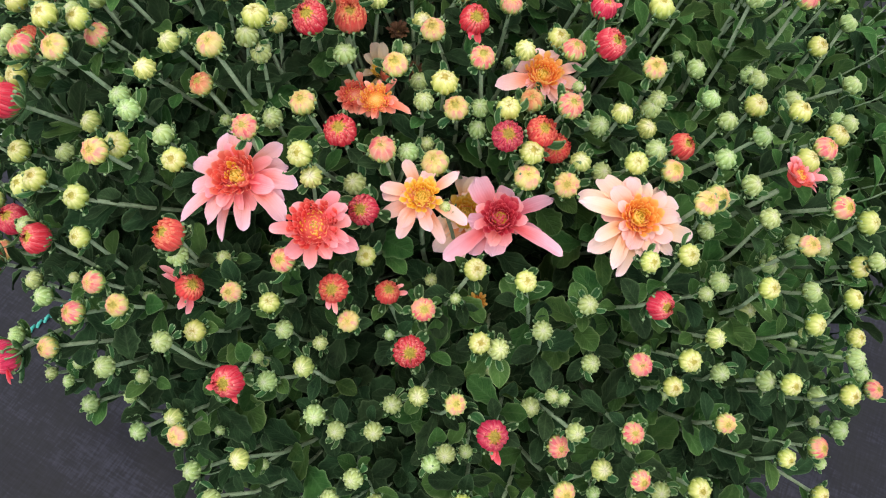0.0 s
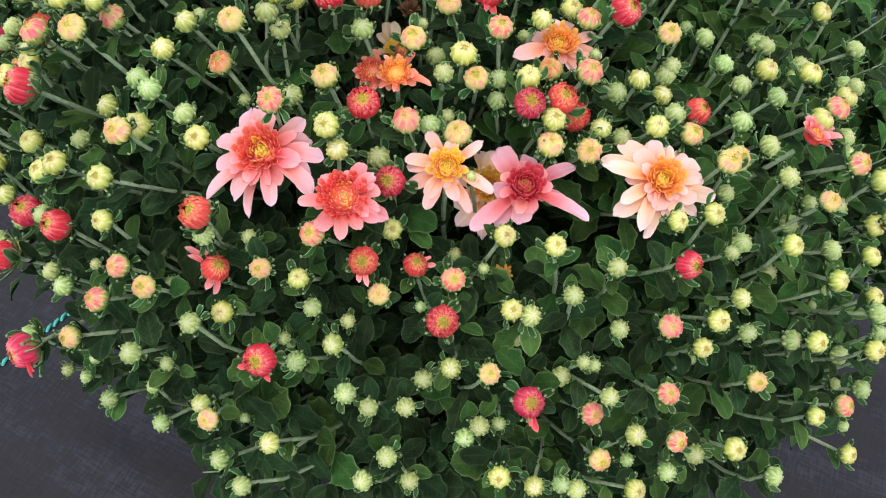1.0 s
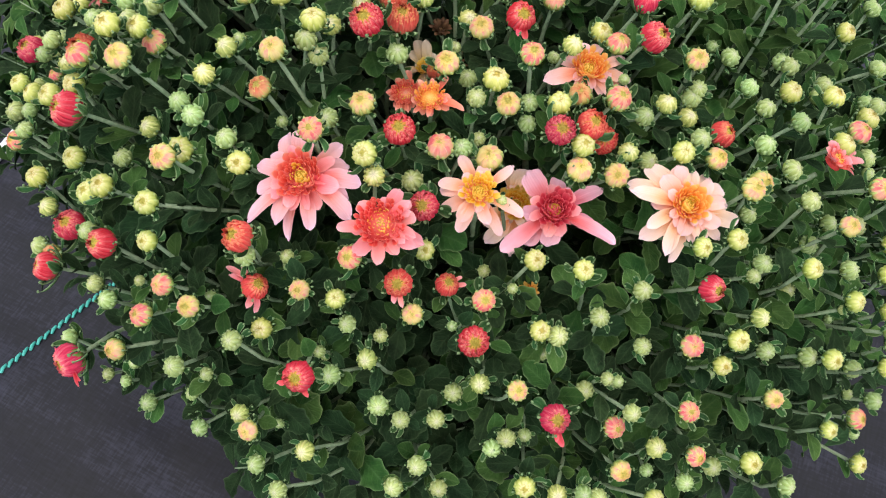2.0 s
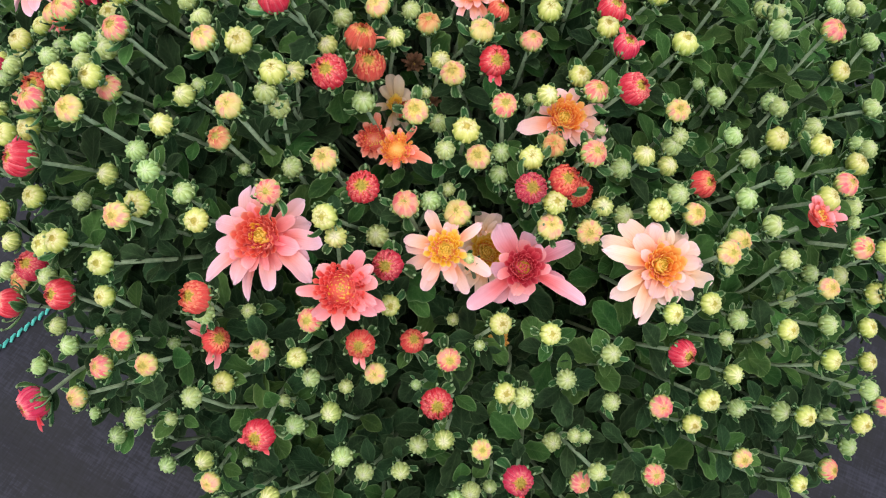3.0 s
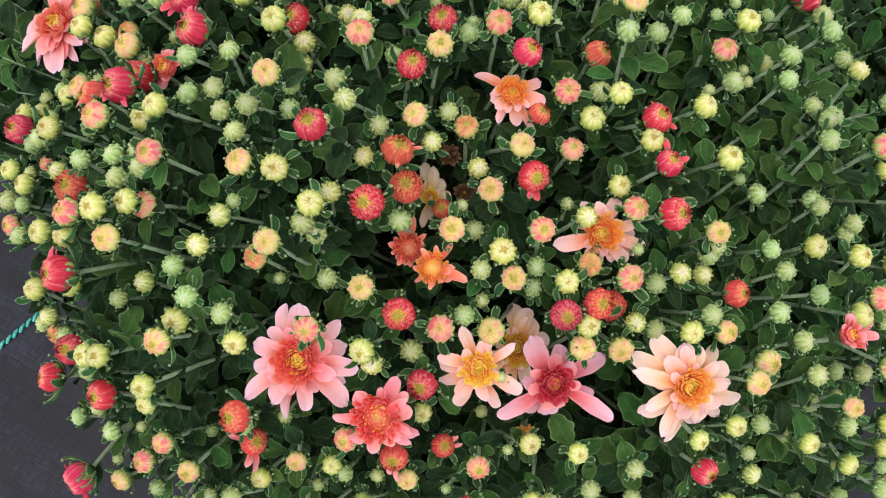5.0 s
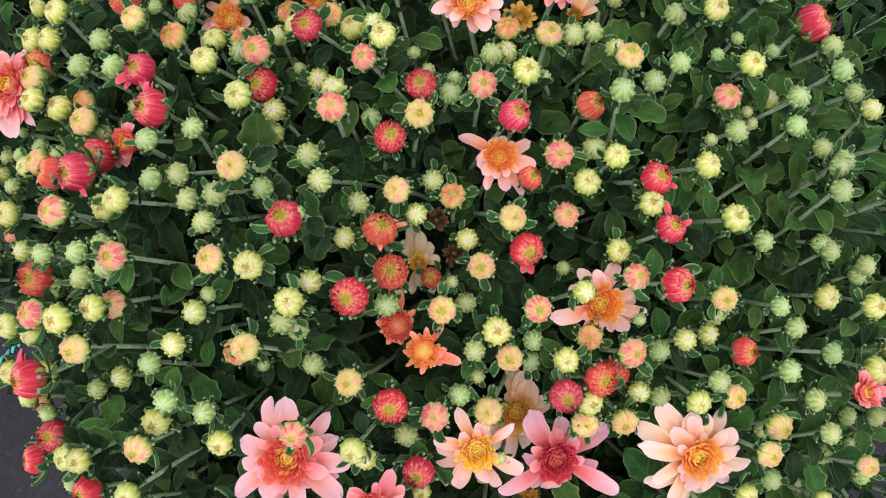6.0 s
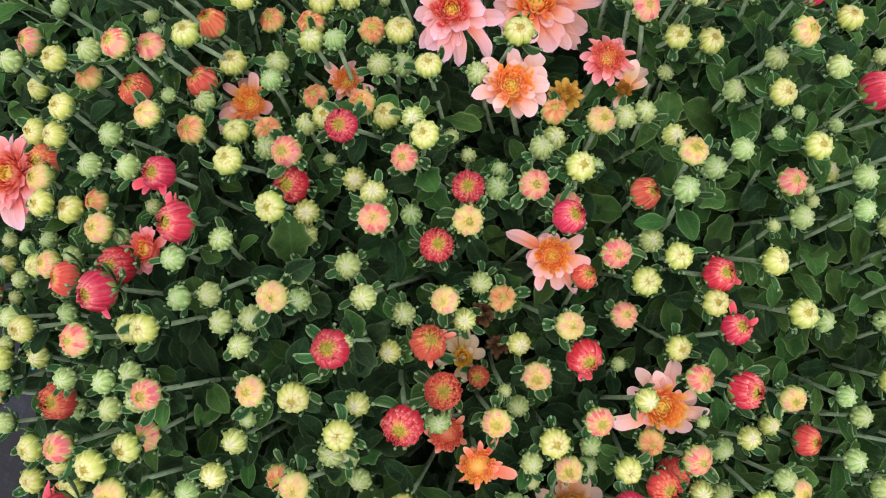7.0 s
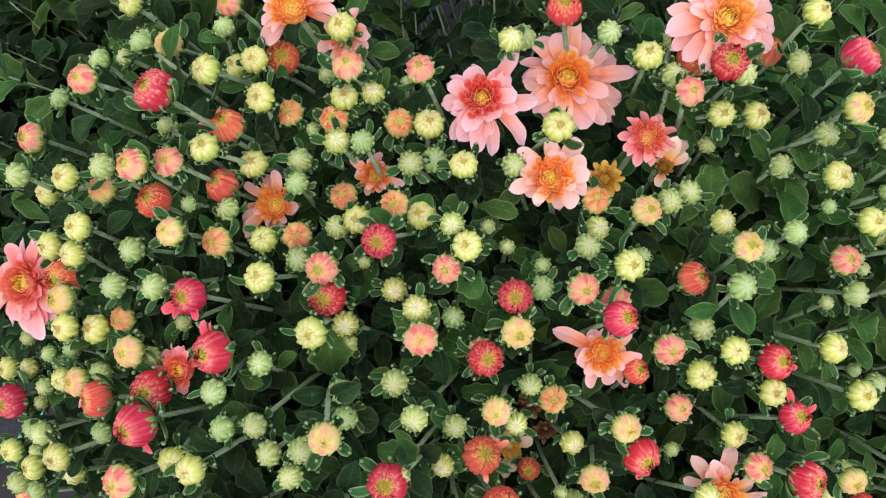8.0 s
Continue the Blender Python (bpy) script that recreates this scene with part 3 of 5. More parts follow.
rng = random.Random(7)
TIGHT = {k: [tight_shape(rng, r).mesh("tight_bud", [k, w]) for r in (8, 7, 9, 8, 10, 7)] for k, w in (("tight", "clasp"), ("tight_yellow", "clasp_yellow"))}
CREAM_LAYERS = [[(11, 0.44, 0.97), (10, 0.27, 0.92)], [(12, 0.46, 0.97), (11, 0.31, 0.92)], [(12, 0.50, 0.97), (11, 0.38, 0.94), (11, 0.29, 0.89)], [(10, 0.34, 0.97), (8, 0.14, 0.91)]]
OPENING = {k: [opening_shape(rng, la, heart=0.35, sepals=rng.choice((9, 10, 11)), eye=0.26).mesh("opening_bud", [k, "heart", "inner_cream" if k != "cream" else "cream", "clasp_yellow"]) for la in CREAM_LAYERS] for k in ("cream", "blush", "pink", "apricot")}
CUPPED = [(15, 0.64, 1.0), (15, 0.52, 0.95), (15, 0.41, 0.91), (14, 0.31, 0.86)]
SPREAD = [(17, 0.82, 1.0), (17, 0.66, 0.97), (17, 0.52, 0.93), (16, 0.40, 0.89), (15, 0.30, 0.85)]
DENSE = [(21, 0.98, 1.0), (21, 0.82, 0.98), (20, 0.67, 0.95), (19, 0.53, 0.92), (17, 0.41, 0.88), (15, 0.30, 0.84)]
HALF = {k: [opening_shape(rng, la, tip, heart=0.37, eye=0.2).mesh("half_open_flower", [k, "eye_green", "inner_gold"]) for la, tip in ((CUPPED, 0.18), (SPREAD, 0.26), (DENSE, 0.22), (SPREAD, 0.32))] for k in ("crimson", "coral", "orange")}
CALYX = [calyx_shape(rng, b, 5, (1.35, 1.75), h).mesh("calyx", ["bract", "knob", "sepal"]) for b, h in ((3, 2), (4, 3), (5, 2), (4, 4), (3, 3), (4, 1), (5, 3))]
LOW_CALYX = [calyx_shape(rng, b, 10, (1.55, 1.9), h).mesh("calyx", ["bract", "knob", "sepal"]) for b, h in ((3, 4), (4, 3), (5, 3), (4, 5), (3, 5))]
RAYS = {}


def ray_mesh(key, k):
    if (key, k) not in RAYS:
        r = random.Random(100 + k)
        RAYS[key, k] = ray_shape(r, (0.5, 0.9, 0.2, 0.7)[k % 4], (0.16, 0.185, 0.145, 0.20)[k % 4], k % 3).mesh("ray_petal", [key])
    return RAYS[key, k]


SPOONS = [[quill_shape(random.Random(40 + k)) for k in range(4)] for _ in range(2)]
for spoon in SPOONS[1]:
    spoon.m = [1] * len(spoon.m)


# ---- the ground ----
s = Shape()
s.grid([[(x, y, 0.0) for x in np.linspace(-60, 60, 5)] for y in np.linspace(-60, 60, 5)])
ground = tagged(new("ground", s.mesh("ground", ["cloth"])), "dark grey woven weed-control cloth", "ground", kind="structure")

# a teal marking thread stitched into the cloth, in short slanted stitches
a, b = Vector((-0.62, 0.155, 0)), Vector((0.35, 1.09, 0))
s = Shape()
run, way = (b - a).length, (b - a).normalized()
across = Vector((-way.y, way.x, 0))
for i in range(int(run / 0.0085)):
    p = a + way * (i * 0.0085)
    s.tube([p - across * 0.0022 + Vector((0, 0, 0.0008)), p + way * 0.004 + Vector((0, 0, 0.0022)), p + way * 0.0085 + across * 0.0022 + Vector((0, 0, 0.0008))], [0.0014, 0.0019, 0.0014], 6)
part("marking_thread", s.mesh("marking_thread", ["thread"]), ground, label="teal stitched thread in the ground cloth")

# a white irrigation hose that lies on the cloth behind the plant
s = Shape()
bends = [Vector((x, y, 0.006)) for x, y in ((-0.60, 0.44), (-0.56, 0.50), (-0.53, 0.57), (-0.50, 0.63), (-0.47, 0.65), (-0.43, 0.695), (-0.40, 0.76), (-0.37, 0.86), (-0.35, 0.98))]
line = []
for a, b, c, d in zip(bends, bends[1:], bends[2:], bends[3:]):
    for k in range(6):
        t = k / 6
        line.append(0.5 * ((2 * b) + (c - a) * t + (2 * a - 5 * b + 4 * c - d) * t * t + (3 * b - a - 3 * c + d) * t ** 3))
s.tube(line, 0.006, 10)
tagged(new("irrigation_hose", s.mesh("irrigation_hose", ["white"])), "thin white plastic hose lying on the ground cloth", "hose")

# ---- pot ----
CROWN = Vector((0.0, 0.32, 0.0))
SOIL = 0.17
s = Shape()
profile = [(0.085, 0.0), (0.095, 0.004), (0.112, 0.15), (0.119, 0.152), (0.121, 0.184), (0.117, 0.186), (0.112, 0.182), (0.108, SOIL)]
s.grid([[(r * math.cos(t), r * math.sin(t), z) for t in np.linspace(0, 2 * math.pi, 41)] for r, z in [(0.0005, 0.001)] + profile])
pot = tagged(new("plant_pot", None), "black plastic nursery pot on the ground cloth", "pot")
pot.location = CROWN
part("shell", s.mesh("shell", ["pot"]), pot)
s = Shape()
s.grid([[(r * math.cos(t), r * math.sin(t), SOIL - 0.004 + 0.006 * noise.noise((r * 40 * math.cos(t), r * 40 * math.sin(t), 3))) for t in np.linspace(0, 2 * math.pi, 33)] for r in np.linspace(0.001, 0.11, 8)])
part("soil", s.mesh("soil", ["soil"]), pot, label="dark crumbly potting soil")

# ---- the plant ----
plant = tagged(new("chrysanthemum_plant", None), "bushy potted chrysanthemum with coral flowers and many pale green buds", "plant")
nodes = []


def outward(p):
    """The way in which a shoot that ends at p points: up and away from the crown."""
    d = Vector(p) - Vector((CROWN.x, CROWN.y, 0.14))
    d.z *= 0.85
    return d.normalized()


def shoot(rng, p, way, thick=0.0011):
    """The line of a stem from the soil to p, and its tube."""
    p, way = Vector(p), Vector(way)
    flat_way = Vector((p.x - CROWN.x, p.y - CROWN.y, 0))
    foot = Vector((CROWN.x, CROWN.y, SOIL)) + flat_way * 0.16 + Vector((rng.uniform(-0.02, 0.02), rng.uniform(-0.02, 0.02), 0))
    far = (p - foot).length
    c1 = foot + Vector((flat_way.x * 0.15 + rng.uniform(-0.03, 0.03), flat_way.y * 0.15 + rng.uniform(-0.03, 0.03), 0.42 * far))
    c2 = p - (way * 0.75 + Vector((0, 0, 0.35))) * 0.36 * far + Vector((rng.uniform(-0.05, 0.05), rng.uniform(-0.05, 0.05), rng.uniform(-0.03, 0.0)))
    line = []
    for i in range(11):
        t = (i / 10) ** 0.8
        line.append(foot * (1 - t) ** 3 + c1 * 3 * t * (1 - t) ** 2 + c2 * 3 * t * t * (1 - t) + p * t ** 3)
    s = Shape()
    s.tube(line, np.linspace(thick * 1.5, thick, 11), 6)
    return line, s.mesh("stalk", ["stalk"])


def stalked(rng, name, me, p, size, label="", tip=None, calyx=True, spin=None, leaves=True):
    """A bud or flower at p on a stalk of its own. tip: a turn of its face away from the shoot's way."""
    way = outward(p)
    face = (way * 0.8 + Vector((0, 0, 0.75)) + (Vector(tip) if tip else Vector((rng.uniform(-0.3, 0.3), rng.uniform(-0.5, 0.1), 0)))).normalized()
    centre = Vector(p) - face * size * (0.1 if name == "open_flower" else 0.35)
    m = facing(centre, face, size, rng.uniform(0, 6.28) if spin is None else spin)
    ob = part(name, me, plant, m, label)
    inverse = m.inverted()
    if calyx:
        part("calyx", rng.choice(CALYX if name == "closed_bud" else LOW_CALYX), ob, Matrix.Rotation(rng.uniform(0, 6.28), 4, "Z"))
    line, tube = shoot(rng, centre - face * size * 0.7, face.lerp(way, 0.5).normalized(), 0.0010 + 0.03 * max(0, size - 0.004) * 0.8 if size < 0.012 else 0.0013)
    part("stalk", tube, ob, None, "", inverse)
    if name != "open_flower":
        SPOTS.setdefault((int(p[0] // 0.02), int(p[1] // 0.02)), []).append((Vector(p), size))
    if leaves:
        nodes.append((line, size))
    return ob


plant_rng = random.Random(11)


CLEAR = []
SPOTS = {}
BLOOM_LABEL = {
    "cream": "opening cream bud held by yellow-green sepals",
    "blush": "opening bud with cream and pink petals",
    "pink": "opening pink bud with a yellow centre",
    "apricot": "opening apricot bud with a yellow centre",
    "crimson": "half-open crimson flower with a yellow-green centre",
    "coral": "half-open coral flower with a yellow-green centre",
    "orange": "half-open orange flower with a yellow-green centre",
}


def bud(x, y, z, size=5.6):
    """A closed bud; all lengths in millimetres."""
    r = plant_rng
    kind = "tight_yellow" if size > 4.8 and r.random() < 0.18 else "tight"
    return stalked(r, "closed_bud", r.choice(TIGHT[kind]), (x / 1000, y / 1000, z / 1000), size * 0.90 / 1000)


def opening(x, y, z, size=6.8, kind="cream", stage=None):
    r = plant_rng
    i = r.randrange(4) if stage is None else stage
    return stalked(r, "opening_bud", OPENING[kind][i], (x / 1000, y / 1000, z / 1000), size * 0.89 / 1000, BLOOM_LABEL[kind])


def half_open(x, y, z, size=8.6, kind="crimson", form=None, tip=None, rays=()):
    """A half-open flower. rays: the heading in degrees and the length in mm of each petal that has already spread."""
    r = plant_rng
    i = r.choice((1, 3, 1, 2)) if form is None else form
    size *= 0.92
    ob = stalked(r, "half_open_flower", HALF[kind][i], (x / 1000, y / 1000, z / 1000), size / 1000, BLOOM_LABEL[kind], tip)
    back = ob.matrix_basis.to_3x3().normalized().inverted()
    pick = random.Random(int(abs(x * 7 + y)))
    for heading, reach in rays:
        d = back @ Vector((math.cos(radians(heading)), math.sin(radians(heading)), 0))
        az, long = math.atan2(d.y, d.x), reach / size
        m = Matrix.Rotation(az, 4, "Z") @ Matrix.Translation((0.35, 0, -0.05)) @ Matrix.Rotation(-pick.uniform(0.05, 0.35), 4, "Y") @ Matrix.Rotation(pick.uniform(-0.5, 0.5), 4, "X") @ Matrix.Diagonal((long - 0.35, max(0.9, (long - 0.35) * 0.95), long - 0.35, 1))
        part("petal", ray_mesh({"crimson": "ray_crimson", "coral": "ray_coral", "orange": "ray_orange"}[kind], pick.randrange(8)), ob, m)
    return ob


def flower(x, y, z, radius, rays, colour, quills=("quill_coral", "quill_gold"), ball=0.42, seed=0, tip=None, label="", layers=1, shrivel=0.0, inner=None):
    """An open flower. radius: in mm; rays: the number of its outer rays, or (heading in degrees, length in mm) of each; ball: the
    share of the inner florets; layers: rings of rays; inner: the colour of the inner rings."""
    r = random.Random(seed)
    size = radius / 1000
    s = Shape()
    core(s, 0.12, 0.10, 2, 0.3)
    core(s, ball * 0.72, -0.07, 0)
    core(s, ball * 0.4, 0.0, 1)
    count = int(34 + 120 * ball)
    for i in range(count):
        q = (i + 0.5) / count
        rad = 0.07 + (ball * 0.84 - 0.07) * math.sqrt(q)
        az = i * 2.39996 + r.uniform(-0.1, 0.1)
        length = (0.10 + 0.17 * q) * r.uniform(0.82, 1.18)
        up = 1.7 - 1.05 * q + r.uniform(-0.2, 0.2)
        mat = 1 if q < 0.36 + r.uniform(-0.16, 0.16) else 0
        wide = r.uniform(0.95, 1.35) * (1.0 if q > 0.3 else 0.85)
        m = Matrix.Rotation(az, 4, "Z") @ Matrix.Translation((rad - 0.05, 0, 0.05 + 0.06 * (1 - q * q))) @ Matrix.Rotation(-up, 4, "Y") @ Matrix.Diagonal((length, length * wide, length, 1))
        s.add(SPOONS[mat][r.randrange(4)], m)
    s.tube([(0, 0, -0.18), (0, 0, -0.08), (0, 0, 0.0)], [0.10, 0.15, 0.17], 10, 3)
    ob = stalked(r, "open_flower", s.mesh("florets", [quills[0], quills[1], "eye", "bract"]), (x / 1000, y / 1000, z / 1000), size, label, tip or (0, -0.25, 0.3), False, 0.0)
    CLEAR.append((Vector((x, y, z)) / 1000, size))
    face = ob.matrix_basis.to_3x3().normalized()
    back = face.inverted()
    if isinstance(rays, int):
        t0 = r.uniform(0, 360)
        rays = [(t0 + 360 * (i + r.uniform(-0.25, 0.25)) / rays, radius * r.uniform(0.8, 1.05)) for i in range(rays)]
    gap = 360 / max(6, len(rays))
    for ring in range(layers + 1):
        for heading, reach in rays:
            if ring and len(rays) > 10 and r.random() < 0.38:
                continue
            if ring:
                heading, reach = heading + gap * (0.5 if ring % 2 else 0.1) + r.uniform(-10, 10), radius * r.uniform(0.62, 0.78) * (1 - 0.16 * (ring - 1))
                if ring == layers:
                    reach = radius * (ball + 0.13) * r.uniform(0.9, 1.15)
            d = back @ Vector((math.cos(radians(heading)), math.sin(radians(heading)), 0))
            az = math.atan2(d.y, d.x)
            long = reach / radius
            start = 0.13
            lift = -0.10 + 0.14 * ring + r.uniform(-0.26, 0.2) + shrivel * r.uniform(0.3, 0.9)
            key = colour if ring == 0 or inner is None else inner
            me = ray_mesh(key, r.randrange(8))
            wide = (0.365 if len(rays) < 11 else 0.335) / long * r.uniform(1.0, 1.35) / 0.36 * (1 if ring < layers else 0.8)
            m = Matrix.Rotation(az, 4, "Z") @ Matrix.Translation((start, 0, 0.0 + 0.035 * ring)) @ Matrix.Rotation(-lift, 4, "Y") @ Matrix.Rotation(r.uniform(-0.5, 0.5), 4, "X") @ Matrix.Diagonal((long - start, (long - start) * min(2.0, wide), long - start, 1))
            part("petal", me, ob, m)
    return ob


# withered: place and radius in millimetres
flower(-24, 316, 446, 7.5, 16, 'brown', quills=('brown', 'brown'), ball=0.62, seed=30, shrivel=1.3, label="dried brown flower head")
flower(-16, 302, 430, 7.5, 15, 'brown', quills=('brown', 'brown'), ball=0.6, seed=36, shrivel=1.3, label="dried brown flower head")

# open flowers: place and radius in millimetres
flower(-56, 183, 464, 20, [(64, 20), (126, 15), (183, 21), (227, 19.5), (256, 19), (277, 14), (295, 16), (315, 19.5), (332, 21.5), (10, 16), (32, 17), (77, 13), (155, 13)], 'ray_coral', ball=0.62, layers=1, seed=2, label="open coral-red flower with a dense heart")
flower(92, 200, 443, 27, [(124, 29), (152, 31), (166, 29), (203, 24), (219, 28), (241, 28), (252, 30), (278, 19), (297, 21), (316, 24), (339, 29), (2, 23), (25, 23), (43, 27), (75, 20), (103, 21)], 'ray_peach', quills=('quill_orange', 'quill_gold'), ball=0.32, layers=2, seed=5, inner='ray_apricot', label="open peach flower with a golden heart")
flower(27, 201, 441, 28, [(118, 25), (78, 19.5), (24, 30), (328, 34.5), (340, 23), (263, 18), (217, 33), (224, 22), (183, 15.5), (45, 14)], 'ray_rose', quills=('quill_crimson', 'quill_crimson'), ball=0.32, layers=1, seed=4, inner='ray_coral', label="open rose-pink flower with a crimson heart")
flower(-10, 207, 451, 21, [(108, 21), (159, 20), (172, 19), (203, 21), (237, 17.5), (242, 22.5), (278, 17), (295, 24.5), (329, 25), (34, 21), (77, 14)], 'ray_apricot', quills=('quill_gold', 'quill_gold'), ball=0.40, layers=1, seed=3, label="open peach flower with a golden heart")
flower(-93, 208, 466, 26, [(110, 28), (130, 21), (163, 23), (192, 23), (212, 33), (239, 25), (250, 30), (275, 25), (318, 31), (335, 24), (352, 28), (19, 23), (41, 26), (90, 26)], 'ray_pink', ball=0.42, layers=2, seed=1, inner='ray_coral', label="open flower with pale pink rays and coral heart")
flower(174, 226, 439, 16, [(60, 15), (30, 17), (0, 16), (90, 12), (200, 16), (170, 11), (330, 12), (120, 11)], 'ray_coral', ball=0.42, layers=2, seed=8, shrivel=0.7, tip=(0.3, 0.3, 0.0), label="open coral-red flower with a dense heart")
flower(49, 270, 464, 22, [(65, 22), (112, 19), (198, 24), (290, 15), (334, 25), (346, 23), (357, 19), (19, 21), (88, 15.5), (240, 17), (265, 16), (310, 19), (150, 16)], 'ray_apricot', quills=('quill_orange', 'quill_gold'), ball=0.40, layers=1, seed=6, inner='ray_salmon', label="open peach flower with a golden heart")
flower(6, 337, 477, 17, [(143, 22), (105, 10.5), (70, 10), (28, 17), (345, 17), (240, 16), (275, 16), (300, 21), (200, 11), (170, 11)], 'ray_salmon', quills=('quill_orange', 'quill_orange'), ball=0.45, layers=1, seed=7, label="open salmon flower with an orange heart")
flower(-167, 354, 468, 17, [(180, 20), (200, 17), (150, 14), (110, 12), (225, 14), (260, 11), (70, 10), (20, 10)], 'ray_coral', ball=0.4, layers=1, seed=15, shrivel=0.2, tip=(-0.4, -0.2, 0.2), label="open coral-red flower with a dense heart")
flower(-246, 402, 429, 28, 15, 'ray_pink', ball=0.36, layers=2, seed=14, inner='ray_coral', label="open flower with pale pink rays and coral heart")
flower(-5, 411, 481, 20, [(123, 18), (83, 17), (44, 22), (2, 16.5), (333, 16.7), (304, 16), (279, 14), (229, 13), (184, 17.6), (150, 14), (20, 17)], 'ray_apricot', quills=('quill_orange', 'quill_gold'), ball=0.46, layers=2, seed=11, label="open salmon flower with an orange heart")
flower(-121, 418, 461, 16, [(215, 20), (196, 18), (176, 17), (140, 19), (115, 17), (80, 15), (240, 12), (275, 10), (330, 9)], 'ray_salmon', quills=('quill_orange', 'quill_gold'), ball=0.5, layers=1, seed=12, label="open salmon flower with a golden heart")
flower(-77, 424, 463, 13, [(135, 14), (175, 9), (75, 11), (330, 14), (230, 9), (280, 8), (20, 8)], 'ray_salmon', quills=('quill_orange', 'quill_gold'), ball=0.5, layers=1, seed=13, shrivel=0.4, label="open salmon flower with an orange heart")
flower(-28, 448, 477, 23, [(127, 17), (88, 16.5), (162, 14), (220, 21), (196, 14), (256, 23), (273, 24), (310, 26.5), (347, 24), (43, 26), (34, 16), (5, 15), (233, 20)], 'ray_pink', ball=0.36, layers=2, seed=9, inner='ray_pink', label="open flower with pale pink rays and coral heart")
flower(12, 456, 461, 28, [(120, 24), (169, 20), (206, 20), (237, 20), (284, 24), (296, 26), (314, 29), (334, 28), (356, 30.5), (14, 27), (31, 25), (74, 32), (82, 25.5), (100, 24), (145, 22), (52, 26)], 'ray_salmon', quills=('quill_orange', 'quill_gold'), ball=0.32, layers=2, seed=10, label="open salmon flower with an orange heart")
flower(72, 463, 493, 24, 16, 'ray_salmon', quills=('quill_orange', 'quill_gold'), ball=0.36, layers=2, seed=18, label="open salmon flower with an orange heart")
flower(-82, 488, 462, 15, [(60, 14), (130, 12), (200, 14), (245, 17), (262, 19), (285, 16), (320, 13), (345, 12)], 'ray_salmon', quills=('quill_orange', 'quill_gold'), ball=0.5, layers=1, seed=17, shrivel=0.3, label="open salmon flower with an orange heart")
flower(-101, 497, 477, 17, [(215, 20), (200, 15), (345, 20), (330, 19), (0, 18), (25, 18), (60, 16), (100, 16), (140, 16), (170, 13)], 'ray_salmon', quills=('quill_orange', 'quill_gold'), ball=0.58, layers=1, seed=16, label="open salmon flower with an orange heart")
flower(39, 423, 472, 13, [(10, 14), (45, 12), (85, 13), (120, 12), (160, 12), (200, 11), (235, 13), (270, 12), (305, 11), (340, 14)], 'ray_coral', ball=0.62, layers=1, seed=31, label="open coral-red flower with a dense heart")
flower(18, 180, 394, 6.5, 6, 'ochre', quills=('quill_orange', 'ochre'), ball=0.6, layers=1, seed=33, shrivel=0.8, label="withered ochre flower")
flower(12, 222, 413, 26, [(95, 24), (75, 22), (60, 18), (235, 26), (262, 27), (285, 22), (210, 20), (150, 16), (20, 18)], 'ray_peach', quills=('quill_gold', 'quill_gold'), ball=0.34, layers=1, seed=20, inner='ray_peach', label="open peach flower with a golden heart")
flower(-34, 297, 436, 16, [(100, 19), (78, 17), (125, 14), (55, 12), (250, 16), (292, 17), (270, 12), (180, 13), (10, 11)], 'wilted', quills=('quill_gold', 'wilted'), ball=0.25, layers=1, seed=19, shrivel=0.4, label="wilted pale flower with brownish petals")
flower(20, 409, 467, 10, 11, 'ochre', quills=('ochre', 'ochre'), ball=0.5, layers=1, seed=21, shrivel=0.5, label="withered ochre flower")
flower(47, 411, 462, 15, [(40, 17), (65, 16), (20, 13), (90, 11), (250, 9)], 'ray_peach', quills=('ochre', 'ochre'), ball=0.2, layers=1, seed=22, shrivel=0.8, label="open peach flower with a golden heart")

# closed buds: place and radius in millimetres
bud(49, 81, 349, 5.2)
bud(41, 83, 352, 4.7)
bud(28, 84, 347, 5.2)
bud(155, 86, 335, 5.1)
bud(95, 87, 350, 4.9)
bud(-34, 88, 353, 4.7)
bud(-58, 91, 348, 5.3)
bud(107, 92, 361, 5.0)
bud(-119, 92, 345, 5.2)
bud(76, 94, 350, 3.7)
bud(-45, 98, 362, 5.2)
bud(78, 101, 369, 5.4)
bud(-6, 104, 367, 4.9)
bud(-132, 107, 343, 5.3)
bud(1, 107, 374, 5.0)
bud(-103, 108, 362, 5.4)
bud(11, 110, 368, 3.7)
bud(63, 113, 390, 4.7)
bud(-52, 116, 383, 4.7)
bud(-34, 117, 378, 4.8)
bud(-63, 124, 382, 5.4)
bud(222, 124, 292, 3.6)
bud(-135, 125, 374, 5.1)
bud(-165, 129, 339, 4.9)
bud(-12, 129, 396, 5.0)
bud(-25, 129, 384, 4.9)
bud(59, 131, 386, 3.5)
bud(44, 131, 374, 5.1)
bud(53, 131, 391, 3.6)
bud(221, 134, 326, 5.3)
bud(-87, 139, 389, 5.2)
bud(-162, 141, 404, 5.4)
bud(-68, 143, 398, 5.3)
bud(-166, 143, 357, 3.8)
bud(214, 143, 313, 3.6)
bud(137, 143, 389, 4.8)
bud(26, 144, 418, 5.3)
bud(165, 144, 376, 5.4)
bud(-153, 146, 378, 3.7)
bud(-130, 146, 422, 5.1)
bud(204, 147, 345, 5.2)
bud(73, 147, 393, 4.8)
bud(-199, 148, 329, 5.3)
bud(23, 150, 379, 3.6)
bud(46, 151, 423, 4.9)
bud(-93, 152, 389, 3.4)
bud(208, 152, 387, 5.3)
bud(-61, 157, 395, 3.8)
bud(-77, 158, 409, 4.7)
bud(136, 159, 396, 5.3)
bud(-212, 160, 334, 3.6)
